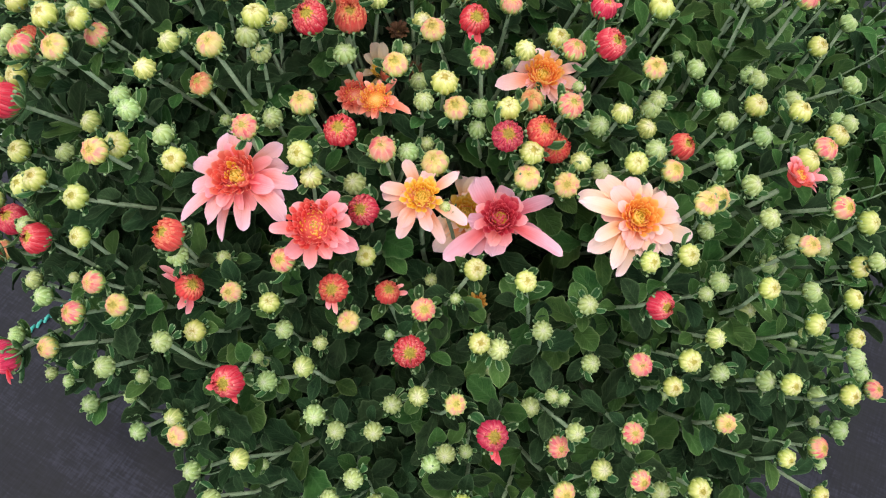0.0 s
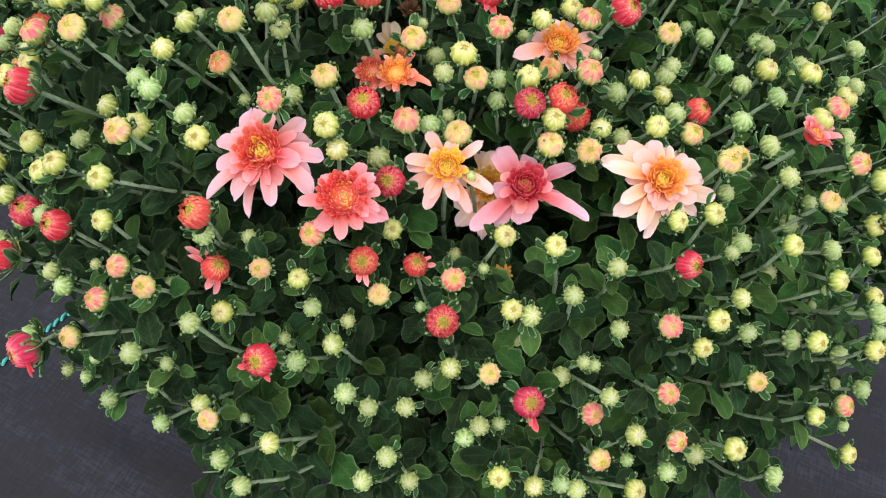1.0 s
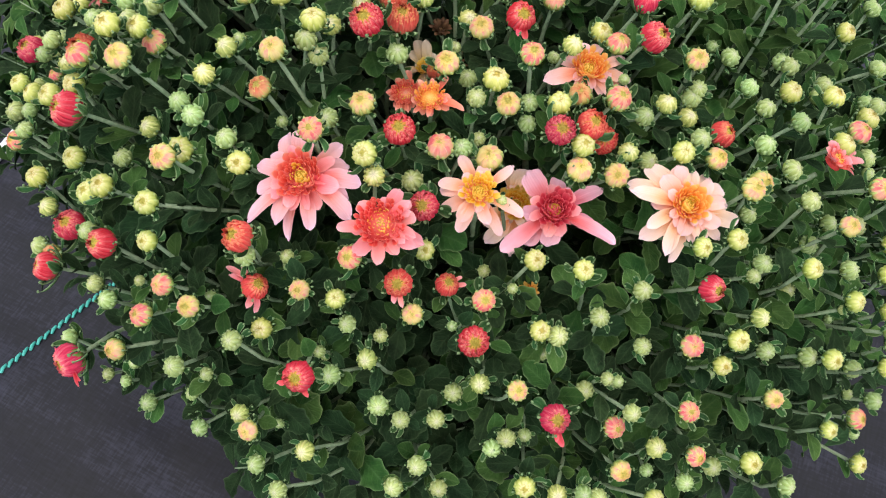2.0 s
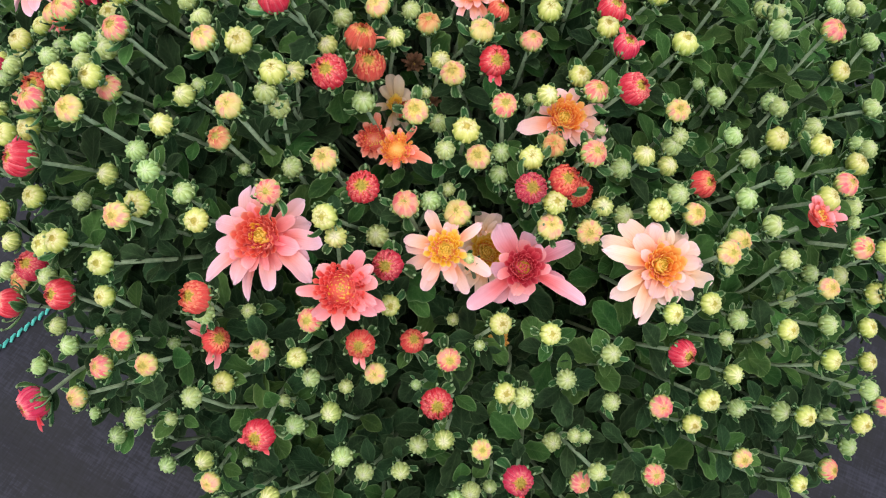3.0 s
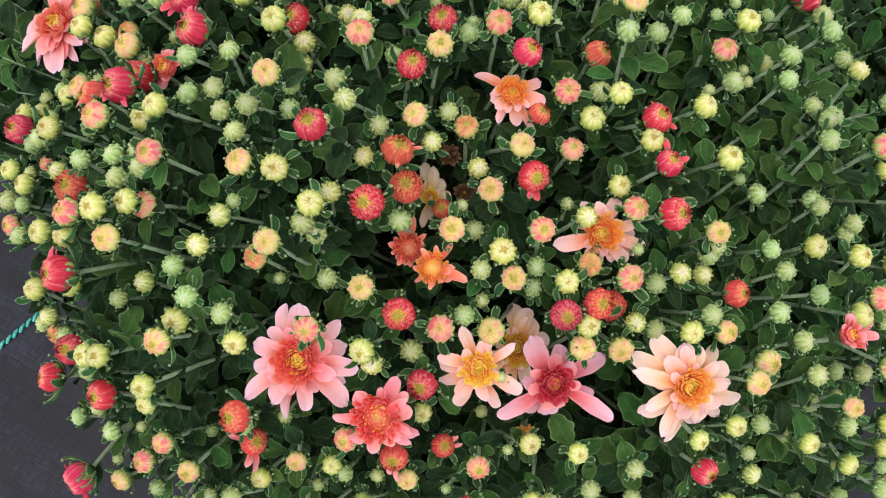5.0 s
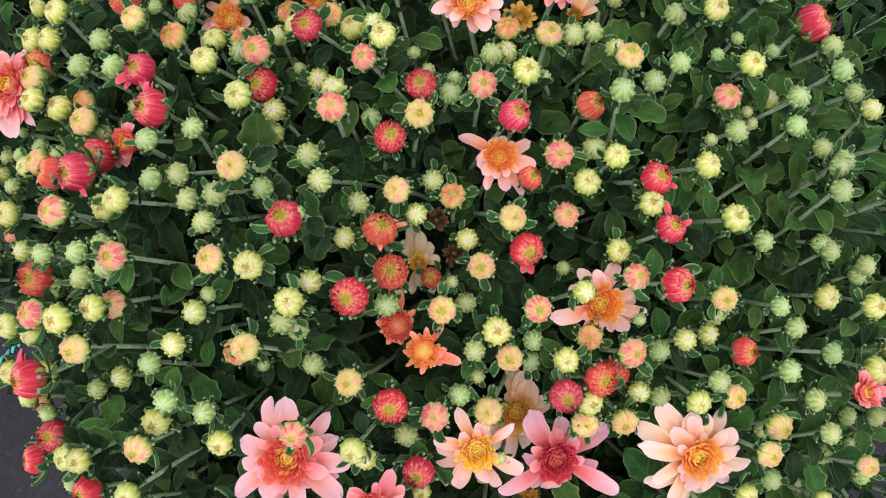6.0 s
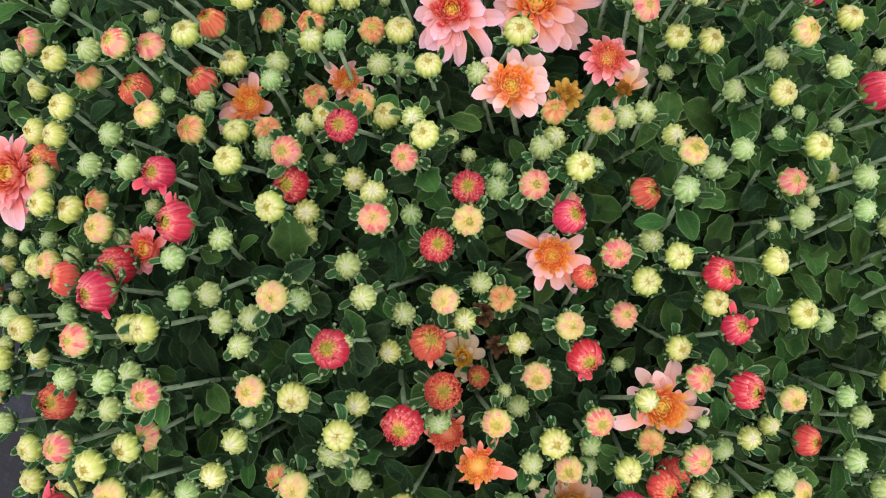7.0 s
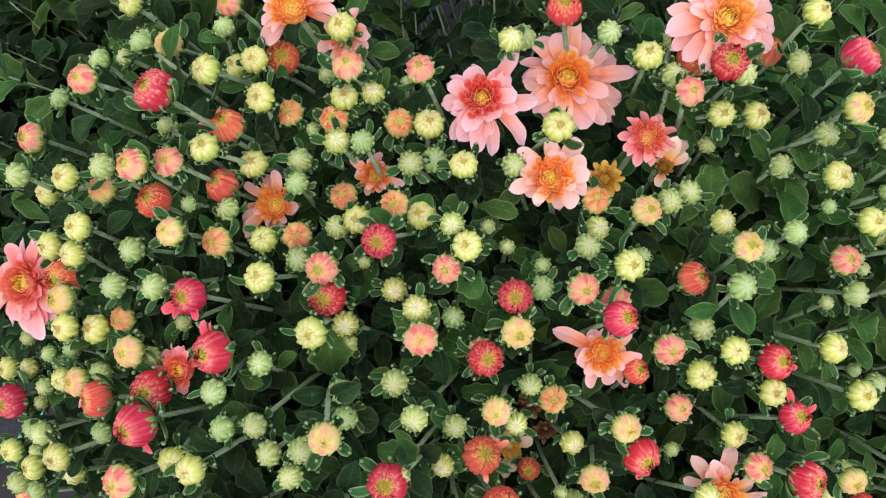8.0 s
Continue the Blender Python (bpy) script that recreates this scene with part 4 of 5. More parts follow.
bud(67, 161, 430, 4.8)
bud(237, 164, 335, 4.9)
bud(-223, 165, 333, 3.7)
bud(124, 169, 425, 3.7)
bud(-208, 170, 335, 3.4)
bud(-200, 178, 405, 5.1)
bud(-148, 179, 402, 3.4)
bud(-122, 180, 443, 5.2)
bud(159, 180, 384, 4.9)
bud(138, 184, 409, 5.3)
bud(189, 184, 398, 5.4)
bud(-104, 185, 432, 3.6)
bud(-252, 190, 330, 5.4)
bud(-6, 190, 399, 3.5)
bud(-211, 191, 398, 4.7)
bud(166, 195, 407, 5.1)
bud(-155, 196, 404, 3.4)
bud(231, 205, 391, 5.0)
bud(-59, 206, 468, 5.2)
bud(160, 207, 432, 5.3)
bud(-207, 207, 425, 5.0)
bud(134, 210, 416, 4.9)
bud(202, 212, 395, 5.5)
bud(186, 213, 397, 5.1)
bud(-42, 215, 450, 5.6)
bud(153, 223, 437, 5.5)
bud(78, 227, 442, 5.1)
bud(-129, 229, 470, 5.2)
bud(67, 230, 447, 5.2)
bud(-240, 231, 386, 5.3)
bud(-17, 232, 452, 5.3)
bud(103, 233, 452, 5.3)
bud(-142, 234, 481, 5.3)
bud(141, 237, 440, 5.6)
bud(209, 237, 409, 3.7)
bud(-8, 240, 448, 3.7)
bud(-245, 240, 398, 5.4)
bud(-190, 242, 439, 5.0)
bud(158, 244, 449, 5.1)
bud(-274, 245, 346, 5.6)
bud(209, 245, 413, 5.2)
bud(-171, 246, 458, 5.3)
bud(17, 246, 452, 4.8)
bud(77, 248, 452, 5.2)
bud(-83, 248, 458, 5.3)
bud(-9, 251, 467, 4.9)
bud(-153, 251, 471, 5.3)
bud(88, 253, 456, 5.3)
bud(18, 255, 457, 4.9)
bud(104, 256, 440, 5.3)
bud(144, 257, 445, 5.2)
bud(-139, 258, 482, 5.4)
bud(-84, 262, 488, 5.1)
bud(106, 265, 445, 5.4)
bud(-89, 265, 496, 5.4)
bud(136, 267, 450, 4.9)
bud(109, 268, 448, 4.9)
bud(-129, 271, 486, 5.4)
bud(-47, 272, 477, 5.6)
bud(-12, 274, 455, 5.0)
bud(40, 274, 477, 5.2)
bud(224, 279, 415, 5.3)
bud(-124, 279, 482, 3.6)
bud(-79, 282, 487, 5.1)
bud(-260, 282, 413, 5.1)
bud(220, 283, 413, 5.1)
bud(190, 284, 419, 5.3)
bud(-203, 288, 460, 5.1)
bud(-177, 288, 489, 5.1)
bud(192, 288, 424, 5.4)
bud(35, 289, 452, 3.5)
bud(-164, 291, 495, 5.3)
bud(171, 295, 433, 5.4)
bud(167, 299, 432, 5.1)
bud(-179, 299, 490, 5.0)
bud(138, 301, 435, 5.5)
bud(-168, 301, 490, 5.0)
bud(-200, 301, 477, 5.0)
bud(-10, 301, 469, 5.2)
bud(229, 302, 421, 5.4)
bud(-65, 302, 481, 4.9)
bud(-123, 309, 494, 5.1)
bud(129, 309, 435, 3.6)
bud(-233, 312, 433, 5.5)
bud(-33, 313, 473, 5.2)
bud(161, 316, 471, 5.5)
bud(-58, 317, 483, 5.0)
bud(-130, 319, 495, 5.1)
bud(-116, 319, 501, 5.3)
bud(-73, 324, 496, 5.5)
bud(-101, 326, 481, 5.2)
bud(163, 328, 468, 5.0)
bud(-25, 328, 475, 4.9)
bud(-148, 330, 490, 5.2)
bud(-134, 330, 495, 5.0)
bud(168, 332, 463, 5.5)
bud(-247, 332, 431, 5.5)
bud(-257, 333, 418, 5.0)
bud(-101, 337, 485, 5.1)
bud(-79, 338, 489, 5.5)
bud(232, 339, 431, 5.3)
bud(50, 341, 472, 5.5)
bud(162, 341, 457, 5.1)
bud(201, 343, 457, 4.9)
bud(-147, 345, 498, 5.1)
bud(116, 346, 473, 5.5)
bud(143, 347, 474, 5.0)
bud(-130, 353, 489, 5.1)
bud(-98, 355, 471, 5.2)
bud(-210, 356, 447, 5.2)
bud(182, 356, 467, 5.2)
bud(58, 357, 502, 5.6)
bud(-180, 359, 461, 3.5)
bud(-52, 360, 473, 4.8)
bud(147, 362, 471, 5.6)
bud(-96, 363, 479, 5.5)
bud(-66, 366, 496, 5.6)
bud(-15, 367, 482, 5.2)
bud(232, 367, 427, 5.6)
bud(-246, 368, 417, 4.0)
bud(182, 369, 454, 5.0)
bud(78, 369, 480, 5.4)
bud(143, 370, 448, 5.5)
bud(165, 371, 479, 5.4)
bud(-165, 373, 466, 3.7)
bud(28, 374, 478, 3.6)
bud(-74, 374, 486, 5.1)
bud(89, 375, 486, 5.0)
bud(-13, 376, 477, 3.5)
bud(4, 381, 491, 5.3)
bud(61, 383, 485, 5.1)
bud(111, 384, 472, 3.3)
bud(-25, 386, 464, 3.5)
bud(139, 387, 467, 3.6)
bud(12, 388, 477, 5.4)
bud(-172, 389, 477, 5.6)
bud(171, 391, 461, 5.5)
bud(-190, 392, 473, 5.5)
bud(-111, 392, 481, 5.3)
bud(123, 394, 467, 3.2)
bud(43, 395, 477, 5.4)
bud(-32, 396, 462, 3.5)
bud(-48, 396, 494, 5.1)
bud(53, 398, 473, 5.4)
bud(92, 403, 477, 5.2)
bud(-95, 404, 471, 5.2)
bud(-182, 406, 469, 5.6)
bud(133, 407, 488, 5.3)
bud(106, 412, 490, 5.1)
bud(-140, 418, 470, 5.0)
bud(67, 418, 464, 3.9)
bud(-19, 418, 480, 5.2)
bud(168, 419, 460, 4.0)
bud(-156, 422, 469, 3.6)
bud(-109, 424, 475, 5.0)
bud(-61, 424, 483, 5.3)
bud(-51, 425, 478, 5.5)
bud(-79, 435, 488, 5.0)
bud(-108, 435, 465, 5.5)
bud(-89, 437, 484, 5.6)
bud(-185, 440, 483, 5.5)
bud(74, 440, 497, 5.5)
bud(99, 442, 491, 4.8)
bud(50, 445, 487, 5.3)
bud(-228, 445, 465, 5.5)
bud(-158, 454, 481, 3.5)
bud(-72, 456, 480, 5.0)
bud(-168, 462, 445, 5.0)
bud(57, 463, 474, 5.2)
bud(-14, 467, 491, 5.2)
bud(28, 467, 482, 5.2)
bud(-8, 470, 481, 5.4)
bud(-93, 475, 450, 4.4)
bud(-224, 488, 425, 4.9)
bud(-169, 495, 466, 4.9)
bud(-189, 502, 430, 4.2)
bud(-136, 503, 450, 4.9)
bud(-177, 505, 440, 5.6)
bud(-205, 506, 420, 5.6)
bud(-97, 114, 329, 3.0)
bud(-121, 130, 338, 2.9)
bud(113, 139, 369, 2.7)
bud(-25, 151, 418, 2.7)
bud(-91, 153, 380, 2.6)
bud(182, 164, 391, 2.8)
bud(6, 170, 418, 2.8)
bud(196, 177, 348, 2.7)
bud(-178, 180, 421, 2.8)
bud(-105, 184, 424, 2.7)
bud(181, 200, 404, 3.0)
bud(1, 203, 448, 2.8)
bud(-106, 249, 455, 3.1)
bud(66, 262, 464, 2.9)
bud(-18, 282, 469, 3.0)
bud(-79, 307, 511, 2.9)
bud(105, 344, 468, 3.1)
bud(130, 355, 455, 3.1)
bud(127, 360, 458, 2.9)
bud(-252, 385, 403, 2.9)
bud(-86, 388, 468, 3.0)
bud(-101, 448, 462, 3.1)
bud(-58, 465, 455, 2.9)
bud(-263, 321, 405, 4)
bud(-276, 306, 400, 5.8)
bud(-265, 302, 405, 4.8)
bud(-265, 362, 400, 5.2)
bud(-252, 352, 412, 4.6)
bud(-231, 369, 425, 4.8)
bud(-271, 377, 385, 4.4)
bud(-259, 344, 403, 4.0)
bud(-212, 330, 448, 5.0)
bud(-181, 361, 463, 4.2)
bud(-246, 363, 408, 4.2)

# half-open flowers: place and radius in millimetres
half_open(23, 108, 402, 7.1, 'crimson', 0, None, [(282, 14), (268, 11)])
half_open(-99, 129, 415, 7.5, 'crimson', 0, (-0.1, -0.4, 0), [(200, 11), (285, 11)])
half_open(-15, 140, 424, 7.3, 'crimson')
half_open(-224, 153, 384, 8.4, 'crimson', 0, (-0.8, -0.8, -0.4), [(290, 17), (305, 14), (140, 12)])
half_open(101, 160, 430, 6.5, 'crimson', 0, (0.5, -0.5, -0.3))
half_open(-50, 165, 438, 6.7, 'coral', 0, (0, -0.5, 0), [(275, 12), (255, 10)])
half_open(-26, 172, 422, 5.8, 'coral', 0, (0.4, 0.3, -0.2), [(30, 9), (0, 10)])
half_open(-119, 173, 425, 6.6, 'coral', 0, (0.9, 0.3, -0.5), [(155, 17), (168, 14), (140, 12), (270, 15), (255, 13), (285, 11)])
half_open(-123, 183, 457, 7.2, 'coral', 1, (-0.4, 0, 0))
half_open(-195, 194, 435, 7.3, 'crimson', 0, (-0.3, -0.2, -0.1))
half_open(-37, 198, 453, 7.1, 'crimson')
half_open(-245, 208, 388, 7.6, 'crimson', 0, (-0.7, 0.1, -0.2))
half_open(-224, 220, 411, 7.8, 'crimson')
half_open(-47, 228, 474, 7.4, 'crimson')
half_open(30, 229, 468, 7.1, 'crimson')
half_open(47, 236, 463, 7.2, 'coral', 1, (0.3, -0.1, 0))
half_open(55, 238, 447, 7.4, 'coral')
half_open(-206, 246, 474, 8.2, 'crimson', 0, (-0.7, -0.1, -0.2), [(120, 15), (150, 15), (100, 12), (170, 12)])
half_open(122, 247, 437, 6.8, 'coral', 0, (0.5, 0, -0.1), [(80, 9)])
flower(-32, 252, 466, 11, [(48, 15), (338, 18), (325, 11), (200, 8), (240, 9), (270, 9), (150, 8), (100, 8)], 'ray_orange', quills=('quill_orange', 'quill_gold'), ball=0.74, layers=1, seed=42, label="small open orange flower with a golden heart")
flower(-44, 265, 454, 11, [(85, 17), (105, 9), (150, 9), (180, 9), (215, 9), (250, 9), (300, 8), (20, 8)], 'ray_orange', quills=('quill_coral', 'quill_gold'), ball=0.74, layers=1, seed=41, label="small open orange flower with a golden heart")
half_open(-61, 273, 499, 7.7, 'crimson')
half_open(81, 275, 480, 7.5, 'crimson', 1, (0.7, -0.2, -0.1))
half_open(-44, 285, 488, 7.4, 'orange')
half_open(-28, 288, 446, 5.0, 'orange', 0)
half_open(-209, 292, 465, 7.8, 'coral')
half_open(16, 293, 478, 7.4, 'crimson', 0, (0.3, -0.7, -0.1), [(285, 12), (265, 11)])
half_open(80, 301, 479, 6.4, 'crimson', 0, (0.2, 0.3, -0.1), [(100, 13), (20, 11)])
half_open(-48, 305, 484, 7.5, 'orange', 0, (0.5, 0.4, -0.2), [(15, 13), (35, 10), (265, 11)])
half_open(-85, 305, 512, 7.3, 'crimson', 0, (0, 0.1, 0.1))
half_open(76, 324, 479, 7.1, 'crimson', 0, (0.3, 0.1, -0.1), [(340, 11), (110, 9)])
half_open(20, 328, 474, 5.5, 'coral', 0, (0.6, 0.2, -0.2))
half_open(-183, 335, 487, 8.4, 'crimson', 0, (-0.5, -0.4, -0.2), [(190, 17), (205, 14), (300, 13)])
half_open(-42, 343, 495, 6.7, 'crimson')
half_open(-211, 346, 454, 7.6, 'coral', 0, (-0.8, 0, -0.3), [(185, 16), (170, 14), (205, 13)])
half_open(-180, 347, 472, 8.0, 'crimson')
half_open(-272, 347, 408, 8.0, 'crimson')
half_open(13, 351, 493, 6.9, 'crimson', 0, (0.6, 0.0, -0.2))
half_open(-147, 360, 496, 8.0, 'crimson', 0, (-0.6, -0.2, -0.1), [(100, 13), (75, 12), (280, 10)])
half_open(51, 362, 471, 6.8, 'orange', 0, (0.9, 0.0, -0.3))
half_open(-28, 365, 498, 6.5, 'crimson')
half_open(-102, 375, 481, 7.5, 'crimson')
half_open(-156, 383, 486, 7.1, 'crimson', 0, None, [(200, 14), (215, 12), (290, 11)])
half_open(-77, 393, 501, 6.6, 'crimson')
half_open(-217, 399, 458, 7.7, 'orange')
half_open(164, 403, 462, 8.6, 'crimson', 1, (0.8, 0.0, -0.2))
half_open(-170, 426, 471, 7.1, 'orange', 2, (-0.2, 0.3, -0.1))
half_open(-143, 430, 464, 7.0, 'orange', 0, (-0.4, 0.4, -0.2))
half_open(124, 441, 493, 7.6, 'crimson', 1, (0.8, 0.2, -0.2))
half_open(68, 444, 499, 7.1, 'crimson')
half_open(61, 452, 485, 7.6, 'orange')
half_open(-135, 453, 473, 7.0, 'orange', 0, (-0.2, 0.4, -0.1), [(165, 16), (180, 13), (120, 13)])
half_open(96, 455, 471, 7.1, 'orange', 1, (0.2, 0.6, -0.3))
half_open(-155, 463, 502, 7.8, 'crimson', 2, (-0.5, 0.3, -0.1))
half_open(10, 479, 485, 7.0, 'coral')
half_open(-110, 482, 459, 7.1, 'orange')

# opening buds: place and radius in millimetres
opening(93, 92, 383, 5.4, 'pink')
opening(57, 110, 376, 6.1, 'pink')
opening(88, 110, 400, 5.5, 'pink')
opening(-127, 112, 388, 5.4, 'blush')
opening(199, 119, 344, 6.1, 'pink')
opening(6, 123, 402, 5.5, 'blush')
opening(94, 141, 406, 6.1, 'pink')
opening(244, 156, 331, 5.9, 'pink')
opening(-9, 161, 425, 6.1, 'pink')
opening(-177, 163, 418, 6.2, 'pink')
opening(-163, 171, 433, 5.8, 'pink')
opening(-72, 173, 451, 6.0, 'pink')
opening(195, 210, 436, 6.1, 'pink')
opening(132, 211, 443, 6.8, 'blush')
opening(-155, 214, 477, 6.5, 'blush')
opening(40, 217, 453, 6.7, 'blush')
opening(-86, 218, 489, 6.1, 'pink')
opening(-28, 223, 467, 6.8, 'pink')
opening(-4, 224, 455, 7.0, 'blush')
opening(112, 226, 445, 6.1, 'blush')
opening(-64, 239, 481, 6.4, 'blush')
opening(194, 245, 438, 6.6, 'pink')
opening(61, 247, 469, 6.9, 'pink')
opening(-103, 254, 502, 6.3, 'blush')
opening(43, 255, 463, 6.2, 'apricot')
opening(19, 267, 480, 6.3, 'pink')
opening(-23, 269, 473, 6.6, 'blush')
opening(-202, 274, 481, 6.8, 'pink')
opening(-164, 276, 486, 6.4, 'pink')
opening(65, 281, 471, 6.4, 'pink')
opening(-118, 291, 502, 6.4, 'blush')
opening(-156, 293, 507, 6.4, 'pink')
opening(-281, 296, 385, 6.5, 'pink')
opening(35, 310, 473, 6.1, 'pink')
opening(185, 311, 476, 6.5, 'pink')
opening(-188, 316, 495, 7.0, 'pink')
opening(-104, 325, 520, 6.4, 'blush')
opening(32, 335, 484, 6.8, 'pink')
opening(-43, 345, 486, 6.2, 'pink')
opening(-29, 351, 499, 6.7, 'blush')
opening(-66, 354, 504, 6.8, 'pink')
opening(-221, 354, 448, 6.7, 'blush')
opening(14, 357, 481, 6.5, 'pink')
opening(111, 361, 479, 6.5, 'pink')
opening(-1, 364, 497, 6.7, 'pink')
opening(-187, 364, 473, 6.9, 'blush')
opening(62, 372, 504, 6.2, 'blush')
opening(-53, 379, 497, 6.1, 'pink')
opening(-101, 386, 494, 6.8, 'pink')
opening(-216, 390, 465, 6.9, 'blush')
opening(31, 392, 486, 6.5, 'blush')
opening(-112, 402, 472, 6.5, 'apricot')
opening(-145, 404, 475, 6.7, 'apricot')
opening(-91, 417, 469, 6.2, 'apricot')
opening(-192, 434, 467, 6.3, 'apricot')
opening(52, 435, 497, 6.2, 'pink')
opening(-168, 436, 498, 6.6, 'pink')
opening(-156, 437, 490, 6.4, 'pink')
opening(-52, 462, 485, 6.3, 'pink')
opening(-80, 465, 493, 6.7, 'pink')
opening(-240, 471, 425, 7.6, 'pink')
opening(-188, 476, 485, 6.3, 'pink')
opening(-163, 500, 445, 6.8, 'blush')
opening(-133, 513, 450, 6.4, 'pink')
opening(77, 78, 354, 5.6, 'cream')
opening(9, 84, 367, 5.6, 'cream')
opening(123, 90, 374, 5.9, 'cream')
opening(60, 91, 362, 5.8, 'blush')
opening(204, 99, 322, 5.3, 'cream')
opening(176, 110, 355, 5.2, 'cream')
opening(137, 119, 385, 5.3, 'blush')
opening(112, 135, 392, 5.2, 'cream')
opening(207, 137, 374, 5.6, 'cream')
opening(175, 140, 381, 5.8, 'cream')
opening(119, 144, 403, 5.8, 'cream')
opening(17, 145, 423, 5.3, 'cream')
opening(-195, 153, 398, 5.8, 'blush')
opening(-44, 155, 425, 5.4, 'blush')
opening(-118, 155, 414, 5.5, 'cream')
opening(-148, 158, 436, 5.6, 'blush')
opening(-80, 162, 431, 5.1, 'cream')
opening(-96, 163, 439, 5.2, 'blush')
opening(185, 164, 401, 5.7, 'cream')
opening(38, 168, 440, 5.3, 'cream')
opening(15, 172, 444, 5.4, 'cream')
opening(225, 174, 362, 5.5, 'cream')
opening(157, 174, 421, 5.6, 'cream')
opening(94, 174, 447, 5.1, 'cream')
opening(114, 181, 441, 5.4, 'cream')
opening(216, 186, 386, 5.5, 'cream')
opening(-37, 187, 430, 5.5, 'cream')
opening(-169, 189, 444, 5.3, 'cream')
opening(175, 191, 433, 5.5, 'blush')
opening(-162, 195, 469, 5.9, 'cream')
opening(121, 200, 456, 6.1, 'blush')
opening(225, 205, 385, 6.3, 'cream')
opening(-187, 210, 462, 5.9, 'cream')
opening(-63, 210, 480, 6.0, 'cream')
opening(-196, 211, 455, 6.4, 'cream')
opening(-122, 215, 469, 5.9, 'cream')
opening(59, 216, 447, 6.6, 'blush')
opening(226, 222, 403, 6.6, 'cream')
opening(92, 224, 454, 5.9, 'cream')
opening(-151, 225, 467, 6.6, 'cream')
opening(42, 226, 460, 6.1, 'cream')
opening(182, 236, 440, 6.5, 'cream')
opening(-265, 238, 346, 6.5, 'apricot')
opening(31, 245, 469, 6.0, 'cream')
opening(6, 247, 467, 6.4, 'blush')
opening(-221, 251, 428, 6.4, 'cream')
opening(-249, 253, 409, 6.5, 'cream')
opening(-114, 254, 476, 6.0, 'apricot')
opening(-174, 256, 498, 6.5, 'blush')
opening(1, 259, 472, 6.7, 'cream')
opening(212, 266, 422, 6.4, 'cream')
opening(184, 266, 442, 6.3, 'cream')
opening(-208, 266, 468, 5.9, 'cream')
opening(-178, 268, 506, 6.2, 'cream')
opening(103, 269, 470, 6.1, 'blush')
opening(163, 271, 440, 6.4, 'cream')
opening(-85, 272, 502, 6.4, 'cream')
opening(-227, 272, 454, 6.3, 'cream')
opening(-167, 273, 499, 5.9, 'cream')
opening(-5, 287, 478, 6.4, 'blush')
opening(-101, 287, 504, 6.4, 'cream')
opening(59, 294, 465, 5.9, 'cream')
opening(110, 305, 476, 6.6, 'cream')
opening(10, 307, 485, 6.4, 'blush')
opening(72, 312, 480, 5.9, 'cream')
opening(-265, 314, 407, 6.6, 'cream')
opening(206, 314, 438, 5.9, 'cream')
opening(-158, 318, 502, 6.1, 'cream')
opening(-169, 319, 486, 6.4, 'cream')
opening(-41, 321, 487, 6.3, 'blush')
opening(-16, 321, 474, 6.3, 'apricot')
opening(44, 323, 480, 6.4, 'cream')
opening(-226, 324, 462, 6.2, 'cream')
opening(97, 327, 486, 6.1, 'cream')
opening(56, 332, 489, 5.9, 'cream')
opening(-232, 355, 436, 5.8, 'cream')
opening(-107, 362, 502, 6.4, 'cream')
opening(19, 371, 494, 6.5, 'cream')
opening(123, 375, 482, 6.3, 'cream')
opening(-204, 376, 462, 6.5, 'cream')
opening(-214, 378, 468, 6.1, 'cream')
opening(-192, 378, 462, 6.0, 'apricot')
opening(-44, 387, 502, 6.1, 'cream')
opening(-127, 387, 485, 6.6, 'cream')
opening(103, 394, 499, 5.8, 'cream')
opening(13, 400, 477, 6.2, 'apricot')
opening(-126, 403, 472, 6.0, 'cream')
opening(-60, 404, 477, 6.5, 'cream')
opening(-86, 405, 478, 6.1, 'cream')
opening(-207, 408, 469, 6.1, 'cream')
opening(-70, 409, 479, 6.1, 'apricot')
opening(-161, 410, 483, 6.3, 'blush')
opening(-222, 414, 456, 6.5, 'cream')
opening(-200, 418, 477, 6.1, 'cream')
opening(116, 419, 499, 6.6, 'blush')
opening(-40, 420, 490, 5.9, 'cream')
opening(83, 425, 481, 6.0, 'cream')
opening(68, 427, 483, 5.9, 'cream')
opening(140, 428, 489, 5.9, 'cream')
opening(-2, 428, 500, 6.5, 'cream')
opening(-127, 436, 468, 6.4, 'cream')
opening(-201, 438, 481, 5.9, 'cream')
opening(-227, 440, 442, 5.9, 'cream')
opening(-140, 440, 494, 6.2, 'cream')
opening(-51, 440, 481, 6.5, 'cream')
opening(-63, 443, 475, 6.5, 'apricot')
opening(-90, 448, 476, 6.5, 'apricot')
opening(40, 454, 489, 6.3, 'cream')
opening(-84, 456, 480, 5.9, 'cream')
opening(-110, 457, 462, 6.1, 'apricot')
opening(106, 459, 499, 5.9, 'cream')
opening(-118, 459, 484, 6.3, 'cream')
opening(-137, 471, 491, 6.3, 'cream')
opening(-120, 478, 474, 6.0, 'cream')
opening(-132, 482, 457, 6.0, 'cream')
opening(-82, 486, 478, 6.5, 'cream')
opening(-180, 523, 440, 5.8, 'cream')
opening(-275, 323, 405, 6.2, 'cream')
opening(-278, 363, 395, 6.2, 'cream')
opening(-253, 326, 408, 4.6, 'pink')

